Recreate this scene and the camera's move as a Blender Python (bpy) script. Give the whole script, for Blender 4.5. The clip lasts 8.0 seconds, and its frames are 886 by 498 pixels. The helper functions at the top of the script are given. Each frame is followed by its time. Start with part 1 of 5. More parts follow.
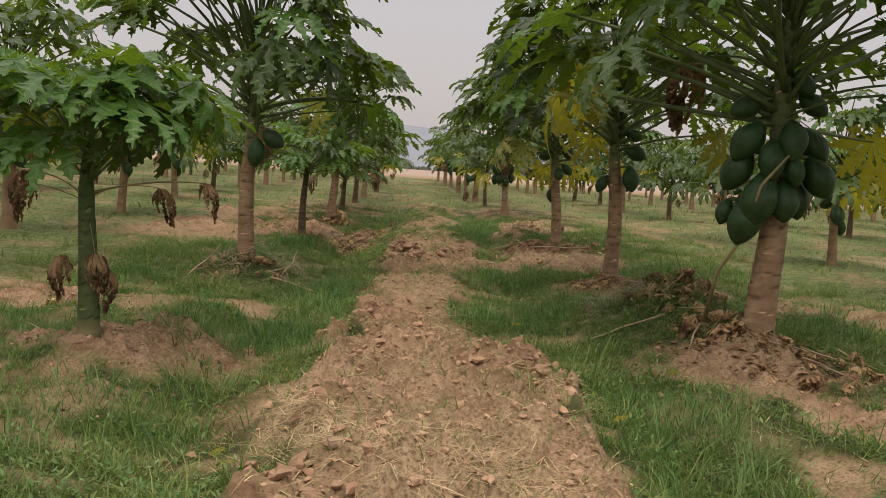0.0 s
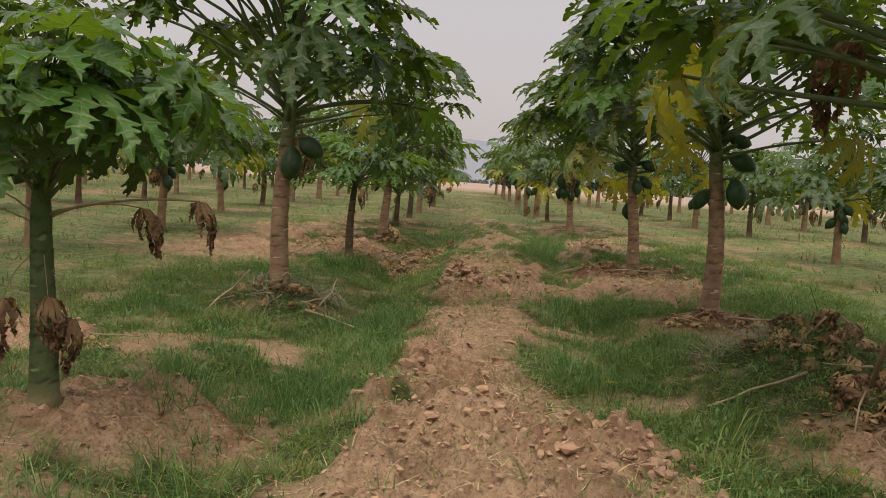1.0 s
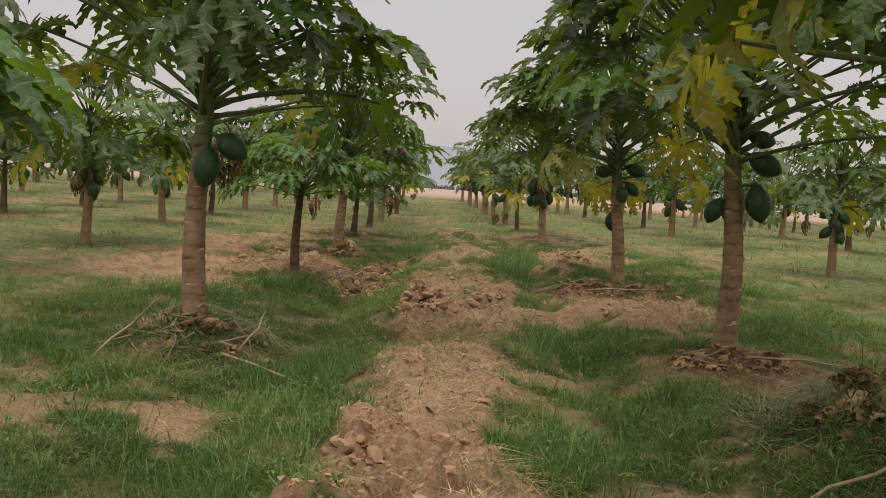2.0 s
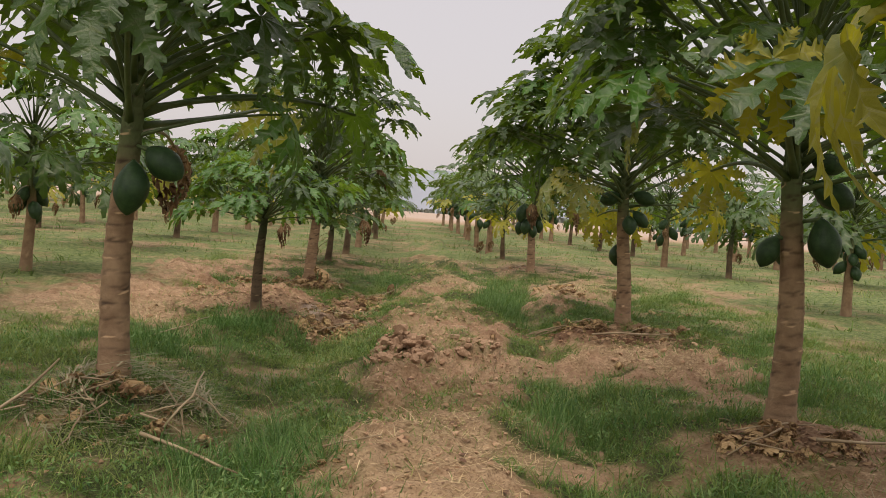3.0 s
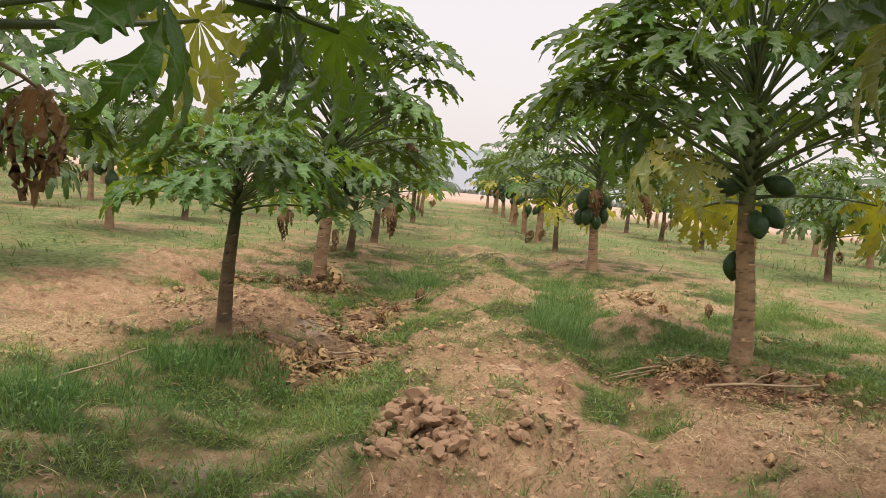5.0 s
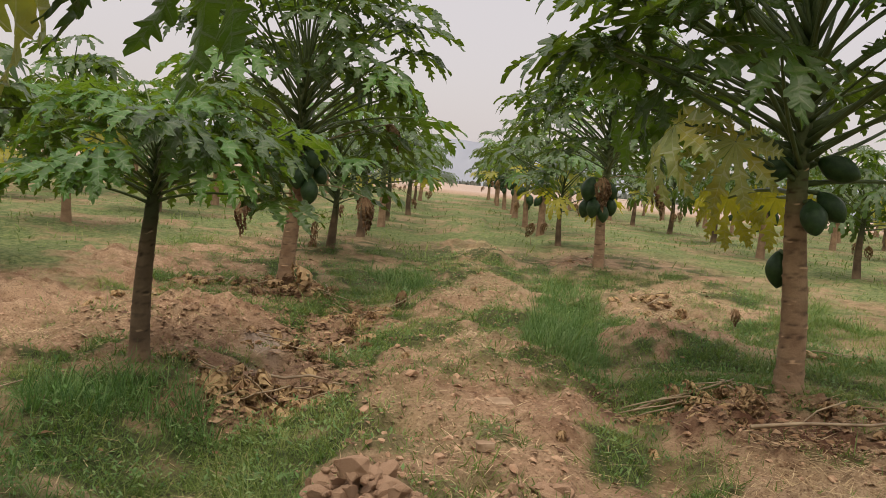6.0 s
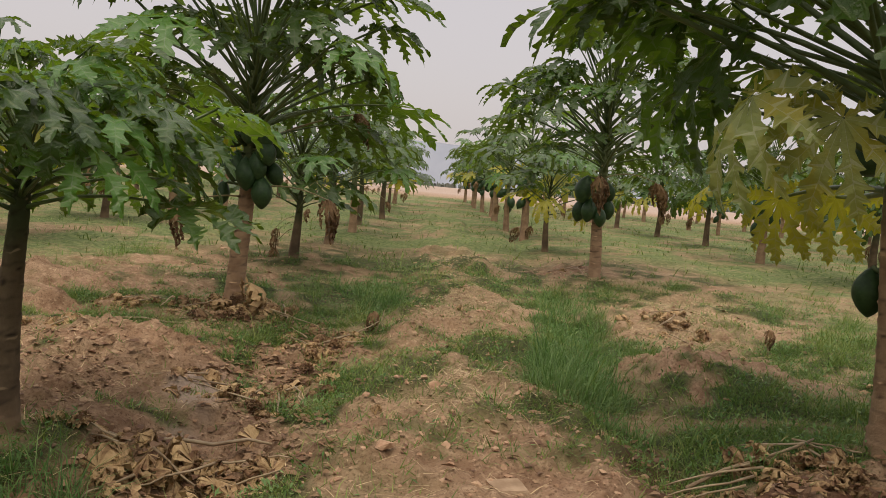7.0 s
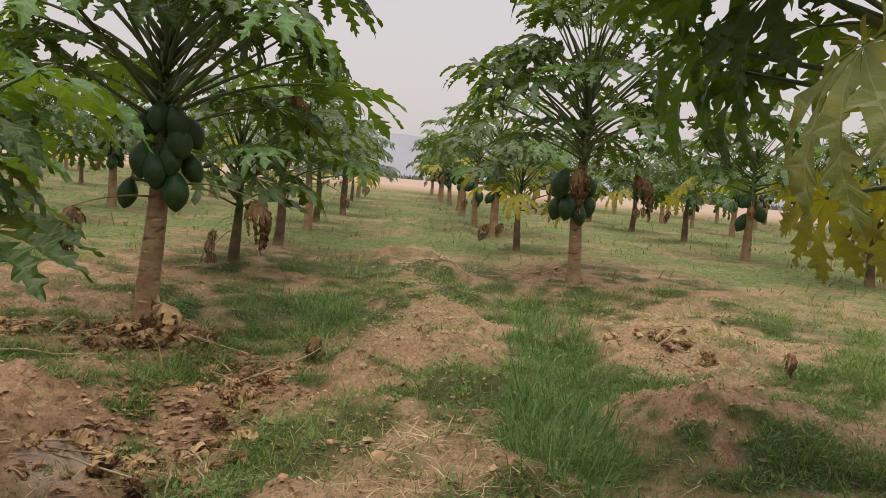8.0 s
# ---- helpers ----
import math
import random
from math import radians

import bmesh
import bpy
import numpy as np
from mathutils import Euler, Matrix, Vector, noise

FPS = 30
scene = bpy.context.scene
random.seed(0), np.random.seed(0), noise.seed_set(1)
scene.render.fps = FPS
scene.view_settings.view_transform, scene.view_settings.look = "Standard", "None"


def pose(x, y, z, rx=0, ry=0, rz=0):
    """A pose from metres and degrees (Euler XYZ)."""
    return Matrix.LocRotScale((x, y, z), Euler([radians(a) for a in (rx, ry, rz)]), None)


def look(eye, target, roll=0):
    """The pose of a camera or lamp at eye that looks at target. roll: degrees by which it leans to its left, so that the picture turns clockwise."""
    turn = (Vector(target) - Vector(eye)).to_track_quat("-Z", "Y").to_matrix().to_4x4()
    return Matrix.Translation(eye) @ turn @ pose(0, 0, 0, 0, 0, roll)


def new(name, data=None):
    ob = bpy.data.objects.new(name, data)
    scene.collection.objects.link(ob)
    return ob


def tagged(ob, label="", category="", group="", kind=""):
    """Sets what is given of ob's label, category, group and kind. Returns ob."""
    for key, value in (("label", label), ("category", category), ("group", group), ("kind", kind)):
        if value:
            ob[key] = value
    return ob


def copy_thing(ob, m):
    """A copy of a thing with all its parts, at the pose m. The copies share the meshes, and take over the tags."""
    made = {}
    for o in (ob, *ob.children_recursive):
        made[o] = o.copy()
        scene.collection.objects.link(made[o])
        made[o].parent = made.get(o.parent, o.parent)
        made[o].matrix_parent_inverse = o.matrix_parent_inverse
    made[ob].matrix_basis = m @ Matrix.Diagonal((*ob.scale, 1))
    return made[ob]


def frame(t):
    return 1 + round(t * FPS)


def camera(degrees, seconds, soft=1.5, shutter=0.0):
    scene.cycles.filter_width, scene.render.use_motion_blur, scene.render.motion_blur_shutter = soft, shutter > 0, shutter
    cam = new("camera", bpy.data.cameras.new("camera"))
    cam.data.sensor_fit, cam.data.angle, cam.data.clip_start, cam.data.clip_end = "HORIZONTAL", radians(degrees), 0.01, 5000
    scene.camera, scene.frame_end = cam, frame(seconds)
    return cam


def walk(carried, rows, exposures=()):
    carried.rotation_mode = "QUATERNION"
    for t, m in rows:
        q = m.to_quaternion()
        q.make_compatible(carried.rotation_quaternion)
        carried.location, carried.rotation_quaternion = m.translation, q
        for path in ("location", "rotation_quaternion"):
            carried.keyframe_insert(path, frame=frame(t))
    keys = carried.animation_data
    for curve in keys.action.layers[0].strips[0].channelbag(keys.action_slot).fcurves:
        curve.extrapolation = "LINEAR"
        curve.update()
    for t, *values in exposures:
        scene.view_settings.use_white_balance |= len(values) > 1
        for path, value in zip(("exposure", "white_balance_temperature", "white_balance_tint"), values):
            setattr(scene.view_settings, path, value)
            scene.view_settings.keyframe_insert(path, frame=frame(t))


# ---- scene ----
cam = camera(56.0, 8.0, 0.5)
METRES, EYE, TILT, LEAN, TURN = 7.328, 0.85, -2.3, 0.0, 0.0
ROWS = [
    (0.0, 0.0, 0.0, 0.0, 0.25, -3.6, -3.98),
    (0.5, -0.0048, 0.0606, 0.0047, 1.72, -3.15, -3.85),
    (1.0, -0.0087, 0.1274, 0.0034, 4.14, -2.96, -4.02),
    (1.5, -0.0081, 0.1995, 0.0054, 3.04, -3.01, -3.82),
    (3.0, -0.0199, 0.3799, 0.0166, 0.4, -0.71, -4.53),
    (3.5, -0.0186, 0.442, 0.0162, 0.24, -1.07, -5.08),
    (4.0, -0.023, 0.508, 0.0194, 1.41, -1.75, -5.58),
    (4.5, -0.0281, 0.5676, 0.0277, 3.01, -2.01, -5.82),
    (6.0, -0.0137, 0.7516, 0.0313, 3.63, -2.9, -5.55),
    (6.5, -0.0187, 0.8128, 0.0299, 3.77, -2.89, -5.55),
    (7.0, -0.0251, 0.8788, 0.0324, 1.89, -2.57, -5.19),
    (7.5, -0.0245, 0.936, 0.038, 0.44, -2.57, -4.9),
    (8.0, -0.0212, 0.9953, 0.0395, -0.32, -2.92, -4.84),
]
EXPOSURES = [(0.0, -0.56), (1.5, -0.56), (3.0, -0.32), (3.5, -0.14), (4.5, 0.18), (6.0, -0.32), (6.5, -0.42), (7.0, -0.46), (8.0, -0.36)]
walk(cam, [(t, pose(0, 0, EYE, TILT, LEAN, TURN) @ pose(METRES * x, METRES * y, METRES * z, 90 + pitch, roll, yaw)) for t, x, y, z, yaw, pitch, roll in ROWS], EXPOSURES)

# ---- sky and light: hazy overcast, bright towards the zenith ----
world = bpy.data.worlds.new("hazy_sky")
world.use_nodes = True
scene.world = world
wt = world.node_tree
wt.nodes.clear()
SUN_EL, SUN_AZ = radians(64), radians(190)
sky = wt.nodes.new("ShaderNodeTexSky")
sky.sky_type, sky.sun_disc, sky.sun_elevation, sky.sun_rotation = "NISHITA", False, SUN_EL, SUN_AZ
sky.dust_density, sky.air_density = 6.0, 1.0
bg_sky = wt.nodes.new("ShaderNodeBackground")
bg_sky.inputs["Strength"].default_value = 0.05
wt.links.new(sky.outputs[0], bg_sky.inputs["Color"])
sep = wt.nodes.new("ShaderNodeSeparateXYZ")
coord = wt.nodes.new("ShaderNodeTexCoord")
wt.links.new(coord.outputs["Generated"], sep.inputs[0])
ramp = wt.nodes.new("ShaderNodeMapRange")
ramp.interpolation_type = "SMOOTHSTEP"
ramp.inputs["From Min"].default_value, ramp.inputs["From Max"].default_value = 0.25, 1.0
ramp.inputs["To Min"].default_value, ramp.inputs["To Max"].default_value = 0.79, 2.6
wt.links.new(sep.outputs["Z"], ramp.inputs["Value"])
bg_haze = wt.nodes.new("ShaderNodeBackground")
bg_haze.inputs["Color"].default_value = (1.0, 0.90, 0.880, 1)
wt.links.new(ramp.outputs[0], bg_haze.inputs["Strength"])
add_sky = wt.nodes.new("ShaderNodeAddShader")
wt.links.new(bg_sky.outputs[0], add_sky.inputs[0])
wt.links.new(bg_haze.outputs[0], add_sky.inputs[1])
w_out = wt.nodes.new("ShaderNodeOutputWorld")
wt.links.new(add_sky.outputs[0], w_out.inputs["Surface"])

sun = new("sun", bpy.data.lights.new("sun", "SUN"))
sun.data.energy, sun.data.angle, sun.data.color = 2.2, radians(55), (1.0, 0.88, 0.70)
sun_from = Vector((math.cos(SUN_EL) * math.sin(SUN_AZ), math.cos(SUN_EL) * math.cos(SUN_AZ), math.sin(SUN_EL)))
sun.matrix_world = look(sun_from * 50, (0, 0, 0))


# ---- small tools ----
def vnoise(x, y, size, seed=0):
    """Smooth value noise from 0 to 1, cells of that size in metres."""
    x, y = np.asarray(x, float) / size + 71.3, np.asarray(y, float) / size + 53.7
    xi, yi = np.floor(x).astype(np.int64), np.floor(y).astype(np.int64)
    fx, fy = x - xi, y - yi
    fx, fy = fx * fx * (3 - 2 * fx), fy * fy * (3 - 2 * fy)

    def h(i, j):
        n = (i * 374761393 + j * 668265263 + seed * 974634777) & 0xFFFFFFFF
        n = ((n ^ (n >> 13)) * 1274126177) & 0xFFFFFFFF
        return ((n ^ (n >> 16)) & 0xFFFF) / 65535.0
    a = h(xi, yi) * (1 - fx) + h(xi + 1, yi) * fx
    b = h(xi, yi + 1) * (1 - fx) + h(xi + 1, yi + 1) * fx
    return a * (1 - fy) + b * fy


def lumps(x, y, size, seed=0):
    """Broken crust: lumps of random height with cracks between them, from 0 to 1, cells of that size in metres."""
    x, y = np.asarray(x, float) / size + 37.1 + 0.6 * vnoise(x, y, size * 1.3, seed), np.asarray(y, float) / size + 29.3 + 0.6 * vnoise(x, y, size * 1.3, seed + 1)
    xi, yi = np.floor(x).astype(np.int64), np.floor(y).astype(np.int64)
    near, second, tall = np.full(x.shape, 9.0), np.full(x.shape, 9.0), np.zeros(x.shape)
    for i in (-1, 0, 1):
        for j in (-1, 0, 1):
            n = ((xi + i) * 374761393 + (yi + j) * 668265263 + seed * 974634777) & 0xFFFFFFFF
            n = ((n ^ (n >> 13)) * 1274126177) & 0xFFFFFFFF
            d = np.hypot(xi + i + (n & 0xFF) / 255.0 - x, yi + j + ((n >> 8) & 0xFF) / 255.0 - y)
            second = np.where(d < near, near, np.minimum(second, d))
            tall = np.where(d < near, ((n >> 16) & 0xFF) / 255.0, tall)
            near = np.minimum(near, d)
    edge = np.clip((second - near) / 0.45, 0, 1)
    return tall * edge * (2 - edge)


def sstep(a, b, v):
    t = np.clip((v - a) / (b - a), 0, 1)
    return t * t * (3 - 2 * t)


def mesh_of(name, verts, faces, mats, smooth=True, face_mat=None):
    me = bpy.data.meshes.new(name)
    me.from_pydata([tuple(v) for v in verts], [], [tuple(f) for f in faces])
    for m in mats:
        me.materials.append(m)
    if face_mat is not None:
        me.polygons.foreach_set("material_index", np.asarray(face_mat, np.int32))
    me.polygons.foreach_set("use_smooth", [smooth] * len(me.polygons))
    me.update()
    return me


def tri_mesh(name, verts, tris, mat, smooth=False):
    """A large mesh of triangles from arrays."""
    me = bpy.data.meshes.new(name)
    n, k = len(verts), len(tris)
    me.vertices.add(n)
    me.vertices.foreach_set("co", np.asarray(verts, np.float32).ravel())
    me.loops.add(k * 3)
    me.loops.foreach_set("vertex_index", np.asarray(tris, np.int32).ravel())
    me.polygons.add(k)
    me.polygons.foreach_set("loop_start", np.arange(0, k * 3, 3, dtype=np.int32))
    me.polygons.foreach_set("use_smooth", np.full(k, smooth))
    me.materials.append(mat)
    me.update(calc_edges=True)
    return me


def part(name, me, parent, m=None, label=""):
    ob = new(name, me)
    ob.parent = parent
    if m is not None:
        ob.matrix_basis = m
    return tagged(ob, label)


def tube(points, radii, sides=7, cap=True):
    """Vertices and faces of a tapered tube along points."""
    pts = [Vector(p) for p in points]
    vs, fs = [], []
    for i, p in enumerate(pts):
        d = (pts[min(i + 1, len(pts) - 1)] - pts[max(i - 1, 0)]).normalized()
        u = d.cross(Vector((0.31, 0.17, 0.93)) if abs(d.z) < 0.8 else Vector((1, 0, 0))).normalized()
        v = d.cross(u)
        for k in range(sides):
            a = 2 * math.pi * k / sides
            vs.append(p + radii[i] * (math.cos(a) * u + math.sin(a) * v))
    for i in range(len(pts) - 1):
        for k in range(sides):
            k2 = (k + 1) % sides
            fs.append((i * sides + k, i * sides + k2, (i + 1) * sides + k2, (i + 1) * sides + k))
    if cap:
        fs.append(tuple(range(sides))[::-1])
        fs.append(tuple((len(pts) - 1) * sides + k for k in range(sides)))
    return vs, fs


# ---- materials ----
class Mat:
    """A node material with a few shorthand calls."""

    def __init__(self, name):
        self.m = bpy.data.materials.new(name)
        self.m.use_nodes = True
        self.t = self.m.node_tree
        self.t.nodes.clear()
        self.out = self.node("ShaderNodeOutputMaterial")
        self.b = self.node("ShaderNodeBsdfPrincipled")
        self.t.links.new(self.b.outputs[0], self.out.inputs["Surface"])

    def node(self, kind):
        return self.t.nodes.new(kind)

    def link(self, a, b):
        self.t.links.new(a, b)

    def put(self, socket, v):
        if hasattr(v, "is_linked"):
            self.link(v, socket)
        else:
            socket.default_value = (*v, 1) if isinstance(v, tuple) and len(v) == 3 else v

    def noise(self, scale, detail=3.0, coord="Object", rough=0.55):
        n, c = self.node("ShaderNodeTexNoise"), self.node("ShaderNodeTexCoord")
        n.inputs["Scale"].default_value, n.inputs["Detail"].default_value, n.inputs["Roughness"].default_value = scale, detail, rough
        self.link(c.outputs[coord], n.inputs["Vector"])
        return n.outputs["Fac"]

    def ramp(self, v, lo, hi, a=0.0, b=1.0):
        r = self.node("ShaderNodeMapRange")
        r.interpolation_type = "SMOOTHSTEP"
        self.put(r.inputs["Value"], v)
        for key, val in (("From Min", lo), ("From Max", hi), ("To Min", a), ("To Max", b)):
            r.inputs[key].default_value = val
        return r.outputs[0]

    def mix(self, f, a, b, mode="MIX"):
        n = self.node("ShaderNodeMix")
        n.data_type, n.blend_type = "RGBA", mode
        self.put(n.inputs[0], f)
        self.put(n.inputs[6], a)
        self.put(n.inputs[7], b)
        return n.outputs[2]

    def math(self, op, a, b=0.0):
        n = self.node("ShaderNodeMath")
        n.operation = op
        self.put(n.inputs[0], a)
        self.put(n.inputs[1], b)
        return n.outputs[0]

    def attr(self, name, out="Fac"):
        n = self.node("ShaderNodeAttribute")
        n.attribute_name = name
        return n.outputs[out]

    def random(self):
        return self.node("ShaderNodeObjectInfo").outputs["Random"]

    def island(self):
        return self.node("ShaderNodeNewGeometry").outputs["Random Per Island"]

    def set(self, color, rough=0.8, bump=None, strength=0.3, distance=0.01, spec=0.4):
        self.put(self.b.inputs["Base Color"], color)
        self.put(self.b.inputs["Roughness"], rough)
        self.b.inputs["Specular IOR Level"].default_value = spec
        if bump is not None:
            n = self.node("ShaderNodeBump")
            n.inputs["Strength"].default_value, n.inputs["Distance"].default_value = strength, distance
            self.link(bump, n.inputs["Height"])
            self.link(n.outputs[0], self.b.inputs["Normal"])
        return self.m

    def see_through(self, color, share):
        """Lets part of the light pass through a thin leaf."""
        tr, mx = self.node("ShaderNodeBsdfTranslucent"), self.node("ShaderNodeMixShader")
        self.put(tr.inputs["Color"], color)
        mx.inputs[0].default_value = share
        self.link(self.b.outputs[0], mx.inputs[1])
        self.link(tr.outputs[0], mx.inputs[2])
        self.link(mx.outputs[0], self.out.inputs["Surface"])
        return self.m


def leaf_material(name, dark, light, vein, through_col, share=0.3, rough=0.42, blotch=None, spread=0.5):
    m = Mat(name)
    col = m.mix(m.random(), dark, light)
    col = m.mix(m.ramp(m.noise(5.0), 0.35, 0.7), col, light)
    if blotch:
        col = m.mix(m.ramp(m.noise(2.6, 4), spread, spread + 0.18), col, blotch)
    col = m.mix(m.ramp(m.noise(16.0, 5), 0.58, 0.72, 0, 0.25), col, tuple(c * 0.55 for c in dark) if not blotch else (0.22, 0.13, 0.05))
    v = m.ramp(m.attr("vein"), 0.93, 0.995)
    col = m.mix(m.math("MULTIPLY", v, 0.55), col, vein)
    m.set(col, rough, m.math("ADD", m.noise(28.0), m.math("MULTIPLY", m.attr("vein"), -0.8)), 0.4, 0.012, 0.42)
    return m.see_through(m.mix(v, through_col, vein), share)


LEAF = leaf_material("leaf_green", (0.013, 0.034, 0.004), (0.032, 0.074, 0.008), (0.11, 0.145, 0.045), (0.17, 0.27, 0.012), 0.23, 0.36)
LEAF_YOUNG = leaf_material("leaf_bright_green", (0.022, 0.072, 0.008), (0.048, 0.130, 0.014), (0.18, 0.25, 0.09), (0.22, 0.36, 0.018), 0.27, 0.38)
LEAF_YELLOW = leaf_material("leaf_yellow_green", (0.12, 0.145, 0.016), (0.27, 0.245, 0.026), (0.38, 0.36, 0.10), (0.50, 0.47, 0.022), 0.40, 0.6, (0.06, 0.105, 0.022))
LEAF_PALE = leaf_material("leaf_pale_yellow_green", (0.150, 0.200, 0.060), (0.280, 0.310, 0.105), (0.46, 0.46, 0.24), (0.40, 0.42, 0.04), 0.34, 0.40, (0.34, 0.30, 0.045), 0.45)
LEAF_DRY = leaf_material("leaf_dry", (0.15, 0.085, 0.042), (0.32, 0.205, 0.105), (0.34, 0.24, 0.13), (0.30, 0.17, 0.07), 0.22, 0.85, (0.095, 0.048, 0.024))
LITTER = leaf_material("leaf_litter_tan", (0.26, 0.155, 0.076), (0.54, 0.380, 0.190), (0.48, 0.35, 0.18), (0.40, 0.26, 0.10), 0.18, 0.8, (0.150, 0.075, 0.036))


def petiole_material(name, a, b):
    m = Mat(name)
    return m.set(m.mix(m.ramp(m.noise(9.0), 0.3, 0.7), a, b), 0.5, m.noise(60.0), 0.15)


PETIOLE = petiole_material("petiole_green", (0.060, 0.095, 0.030), (0.115, 0.150, 0.060))
PETIOLE_DRY = petiole_material("petiole_dry", (0.20, 0.16, 0.08), (0.30, 0.24, 0.12))


def trunk_material(name, bark, pale, top):
    """Bark with dark ring grooves and pale leaf scars, greener towards the crown."""
    m = Mat(name)
    col = m.mix(m.ramp(m.noise(11.0, 5), 0.3, 0.72), bark, pale)
    col = m.mix(m.ramp(m.noise(3.0, 4), 0.52, 0.75, 0, 0.5), col, tuple(c * 0.6 for c in bark))
    col = m.mix(m.ramp(m.attr("rise"), 0.72, 1.0), col, top)
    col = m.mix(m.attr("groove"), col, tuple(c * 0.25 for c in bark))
    col = m.mix(m.math("MULTIPLY", m.ramp(m.attr("scar"), 0.3, 0.7), 0.8), col, tuple(min(1, c * 1.75) for c in pale))
    col = m.mix(m.ramp(m.attr("rise"), 0.02, 0.20, 0.5, 0.0), col, (0.28, 0.19, 0.115))
    return m.set(col, 0.85, m.noise(70.0, 4), 0.6, 0.008, 0.25)


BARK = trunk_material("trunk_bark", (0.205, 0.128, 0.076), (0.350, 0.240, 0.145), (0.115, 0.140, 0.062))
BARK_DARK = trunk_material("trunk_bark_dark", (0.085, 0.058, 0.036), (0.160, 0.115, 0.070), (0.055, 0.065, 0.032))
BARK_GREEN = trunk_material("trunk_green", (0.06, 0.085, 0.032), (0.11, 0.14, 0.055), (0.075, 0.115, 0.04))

fm = Mat("papaya_skin")
FRUIT = fm.set(fm.mix(fm.ramp(fm.noise(7.0), 0.3, 0.75), (0.017, 0.045, 0.014), (0.036, 0.078, 0.024)), 0.46, fm.noise(35.0), 0.12, 0.01, 0.35)

gm = Mat("orchard_soil")
soil = gm.mix(gm.ramp(gm.noise(1.3, 6), 0.3, 0.72), (0.225, 0.130, 0.076), (0.385, 0.256, 0.160))
soil = gm.mix(gm.ramp(gm.noise(26.0, 6, rough=0.7), 0.42, 0.7), soil, (0.42, 0.290, 0.185))
soil = gm.mix(gm.ramp(gm.noise(7.0, 5), 0.48, 0.66, 0, 0.70), soil, (0.140, 0.073, 0.040))
soil = gm.mix(gm.ramp(gm.noise(2.6, 4), 0.50, 0.66, 0, 0.45), soil, (0.165, 0.086, 0.050))
straw = gm.mix(gm.ramp(gm.noise(60.0, 4), 0.35, 0.65), (0.24, 0.165, 0.092), (0.42, 0.315, 0.190))
soil = gm.mix(gm.attr("straw"), soil, straw)
soil = gm.mix(gm.ramp(gm.noise(95.0, 4, rough=0.7), 0.50, 0.64, 0, 0.65), soil, (0.085, 0.044, 0.024))
soil = gm.mix(gm.ramp(gm.noise(55.0, 3), 0.60, 0.70, 0, 0.5), soil, (0.48, 0.35, 0.225))
green = gm.mix(gm.ramp(gm.noise(18.0, 6, rough=0.75), 0.38, 0.62), (0.040, 0.084, 0.021), (0.150, 0.188, 0.066))
patch = gm.math("ADD", gm.math("MULTIPLY", gm.noise(0.55, 3), 0.45), gm.math("ADD", gm.math("MULTIPLY", gm.noise(1.9, 4), 0.35), gm.math("MULTIPLY", gm.noise(6.0, 4), 0.2)))
green_all = gm.math("MAXIMUM", gm.attr("green"), gm.math("MULTIPLY", gm.attr("field"), gm.ramp(patch, 0.39, 0.53, 0.22, 0.90)))
soil = gm.mix(green_all, soil, green)
# shade between the blades, painted dark into the soil under dense grass
soil = gm.mix(gm.attr("grass_shade"), soil, gm.mix(gm.ramp(gm.noise(40.0, 4), 0.35, 0.65), (0.016, 0.026, 0.008), (0.058, 0.078, 0.024)))
soil = gm.mix(gm.math("MULTIPLY", gm.attr("damp"), gm.ramp(gm.noise(12.0, 4), 0.3, 0.6, 0.35, 1.0)), soil, (0.085, 0.040, 0.022))
# pale mud patches; the far field takes the same colour as painted-in haze
soil = gm.mix(gm.attr("mud_haze"), soil, (0.33, 0.255, 0.195))
SOIL = gm.set(soil, gm.ramp(gm.attr("mud_haze"), 0.2, 1.0, 0.95, 0.5), gm.noise(40.0, 7, rough=0.75), 0.8, 0.018, 0.2)

cm = Mat("soil_clod")
CLOD = cm.set(cm.mix(cm.math("MULTIPLY", cm.island(), 0.2), cm.mix(cm.ramp(cm.noise(20.0, 5), 0.35, 0.7), (0.290, 0.175, 0.106), (0.480, 0.325, 0.210)), (0.44, 0.30, 0.19)), 0.95, cm.noise(60.0, 6), 0.6, 0.010, 0.2)


def blade_material(name, a, b, c, through_col, share):
    m = Mat(name)
    r = m.island()
    col = m.mix(m.ramp(r, 0.0, 0.6), a, b)
    col = m.mix(m.ramp(r, 0.75, 1.0), col, c)
    col = m.mix(m.ramp(m.noise(1.6, 4), 0.42, 0.7, 0, 0.55), col, c)
    m.set(col, 0.6, spec=0.3)
    return m.see_through(through_col, share)


GRASS = blade_material("grass", (0.030, 0.080, 0.017), (0.115, 0.195, 0.044), (0.29, 0.31, 0.10), (0.18, 0.29, 0.035), 0.30)
GRASS_PALE = blade_material("grass_pale", (0.080, 0.155, 0.028), (0.155, 0.235, 0.050), (0.29, 0.31, 0.105), (0.12, 0.19, 0.035), 0.25)
GRASS_DEEP = blade_material("grass_deep_green", (0.026, 0.078, 0.020), (0.100, 0.195, 0.050), (0.22, 0.31, 0.11), (0.12, 0.25, 0.045), 0.30)
STRAW = blade_material("dry_straw", (0.28, 0.19, 0.09), (0.46, 0.345, 0.185), (0.62, 0.49, 0.29), (0.4, 0.3, 0.15), 0.15)
TWIG = petiole_material("dry_twig", (0.20, 0.14, 0.08), (0.36, 0.28, 0.17))
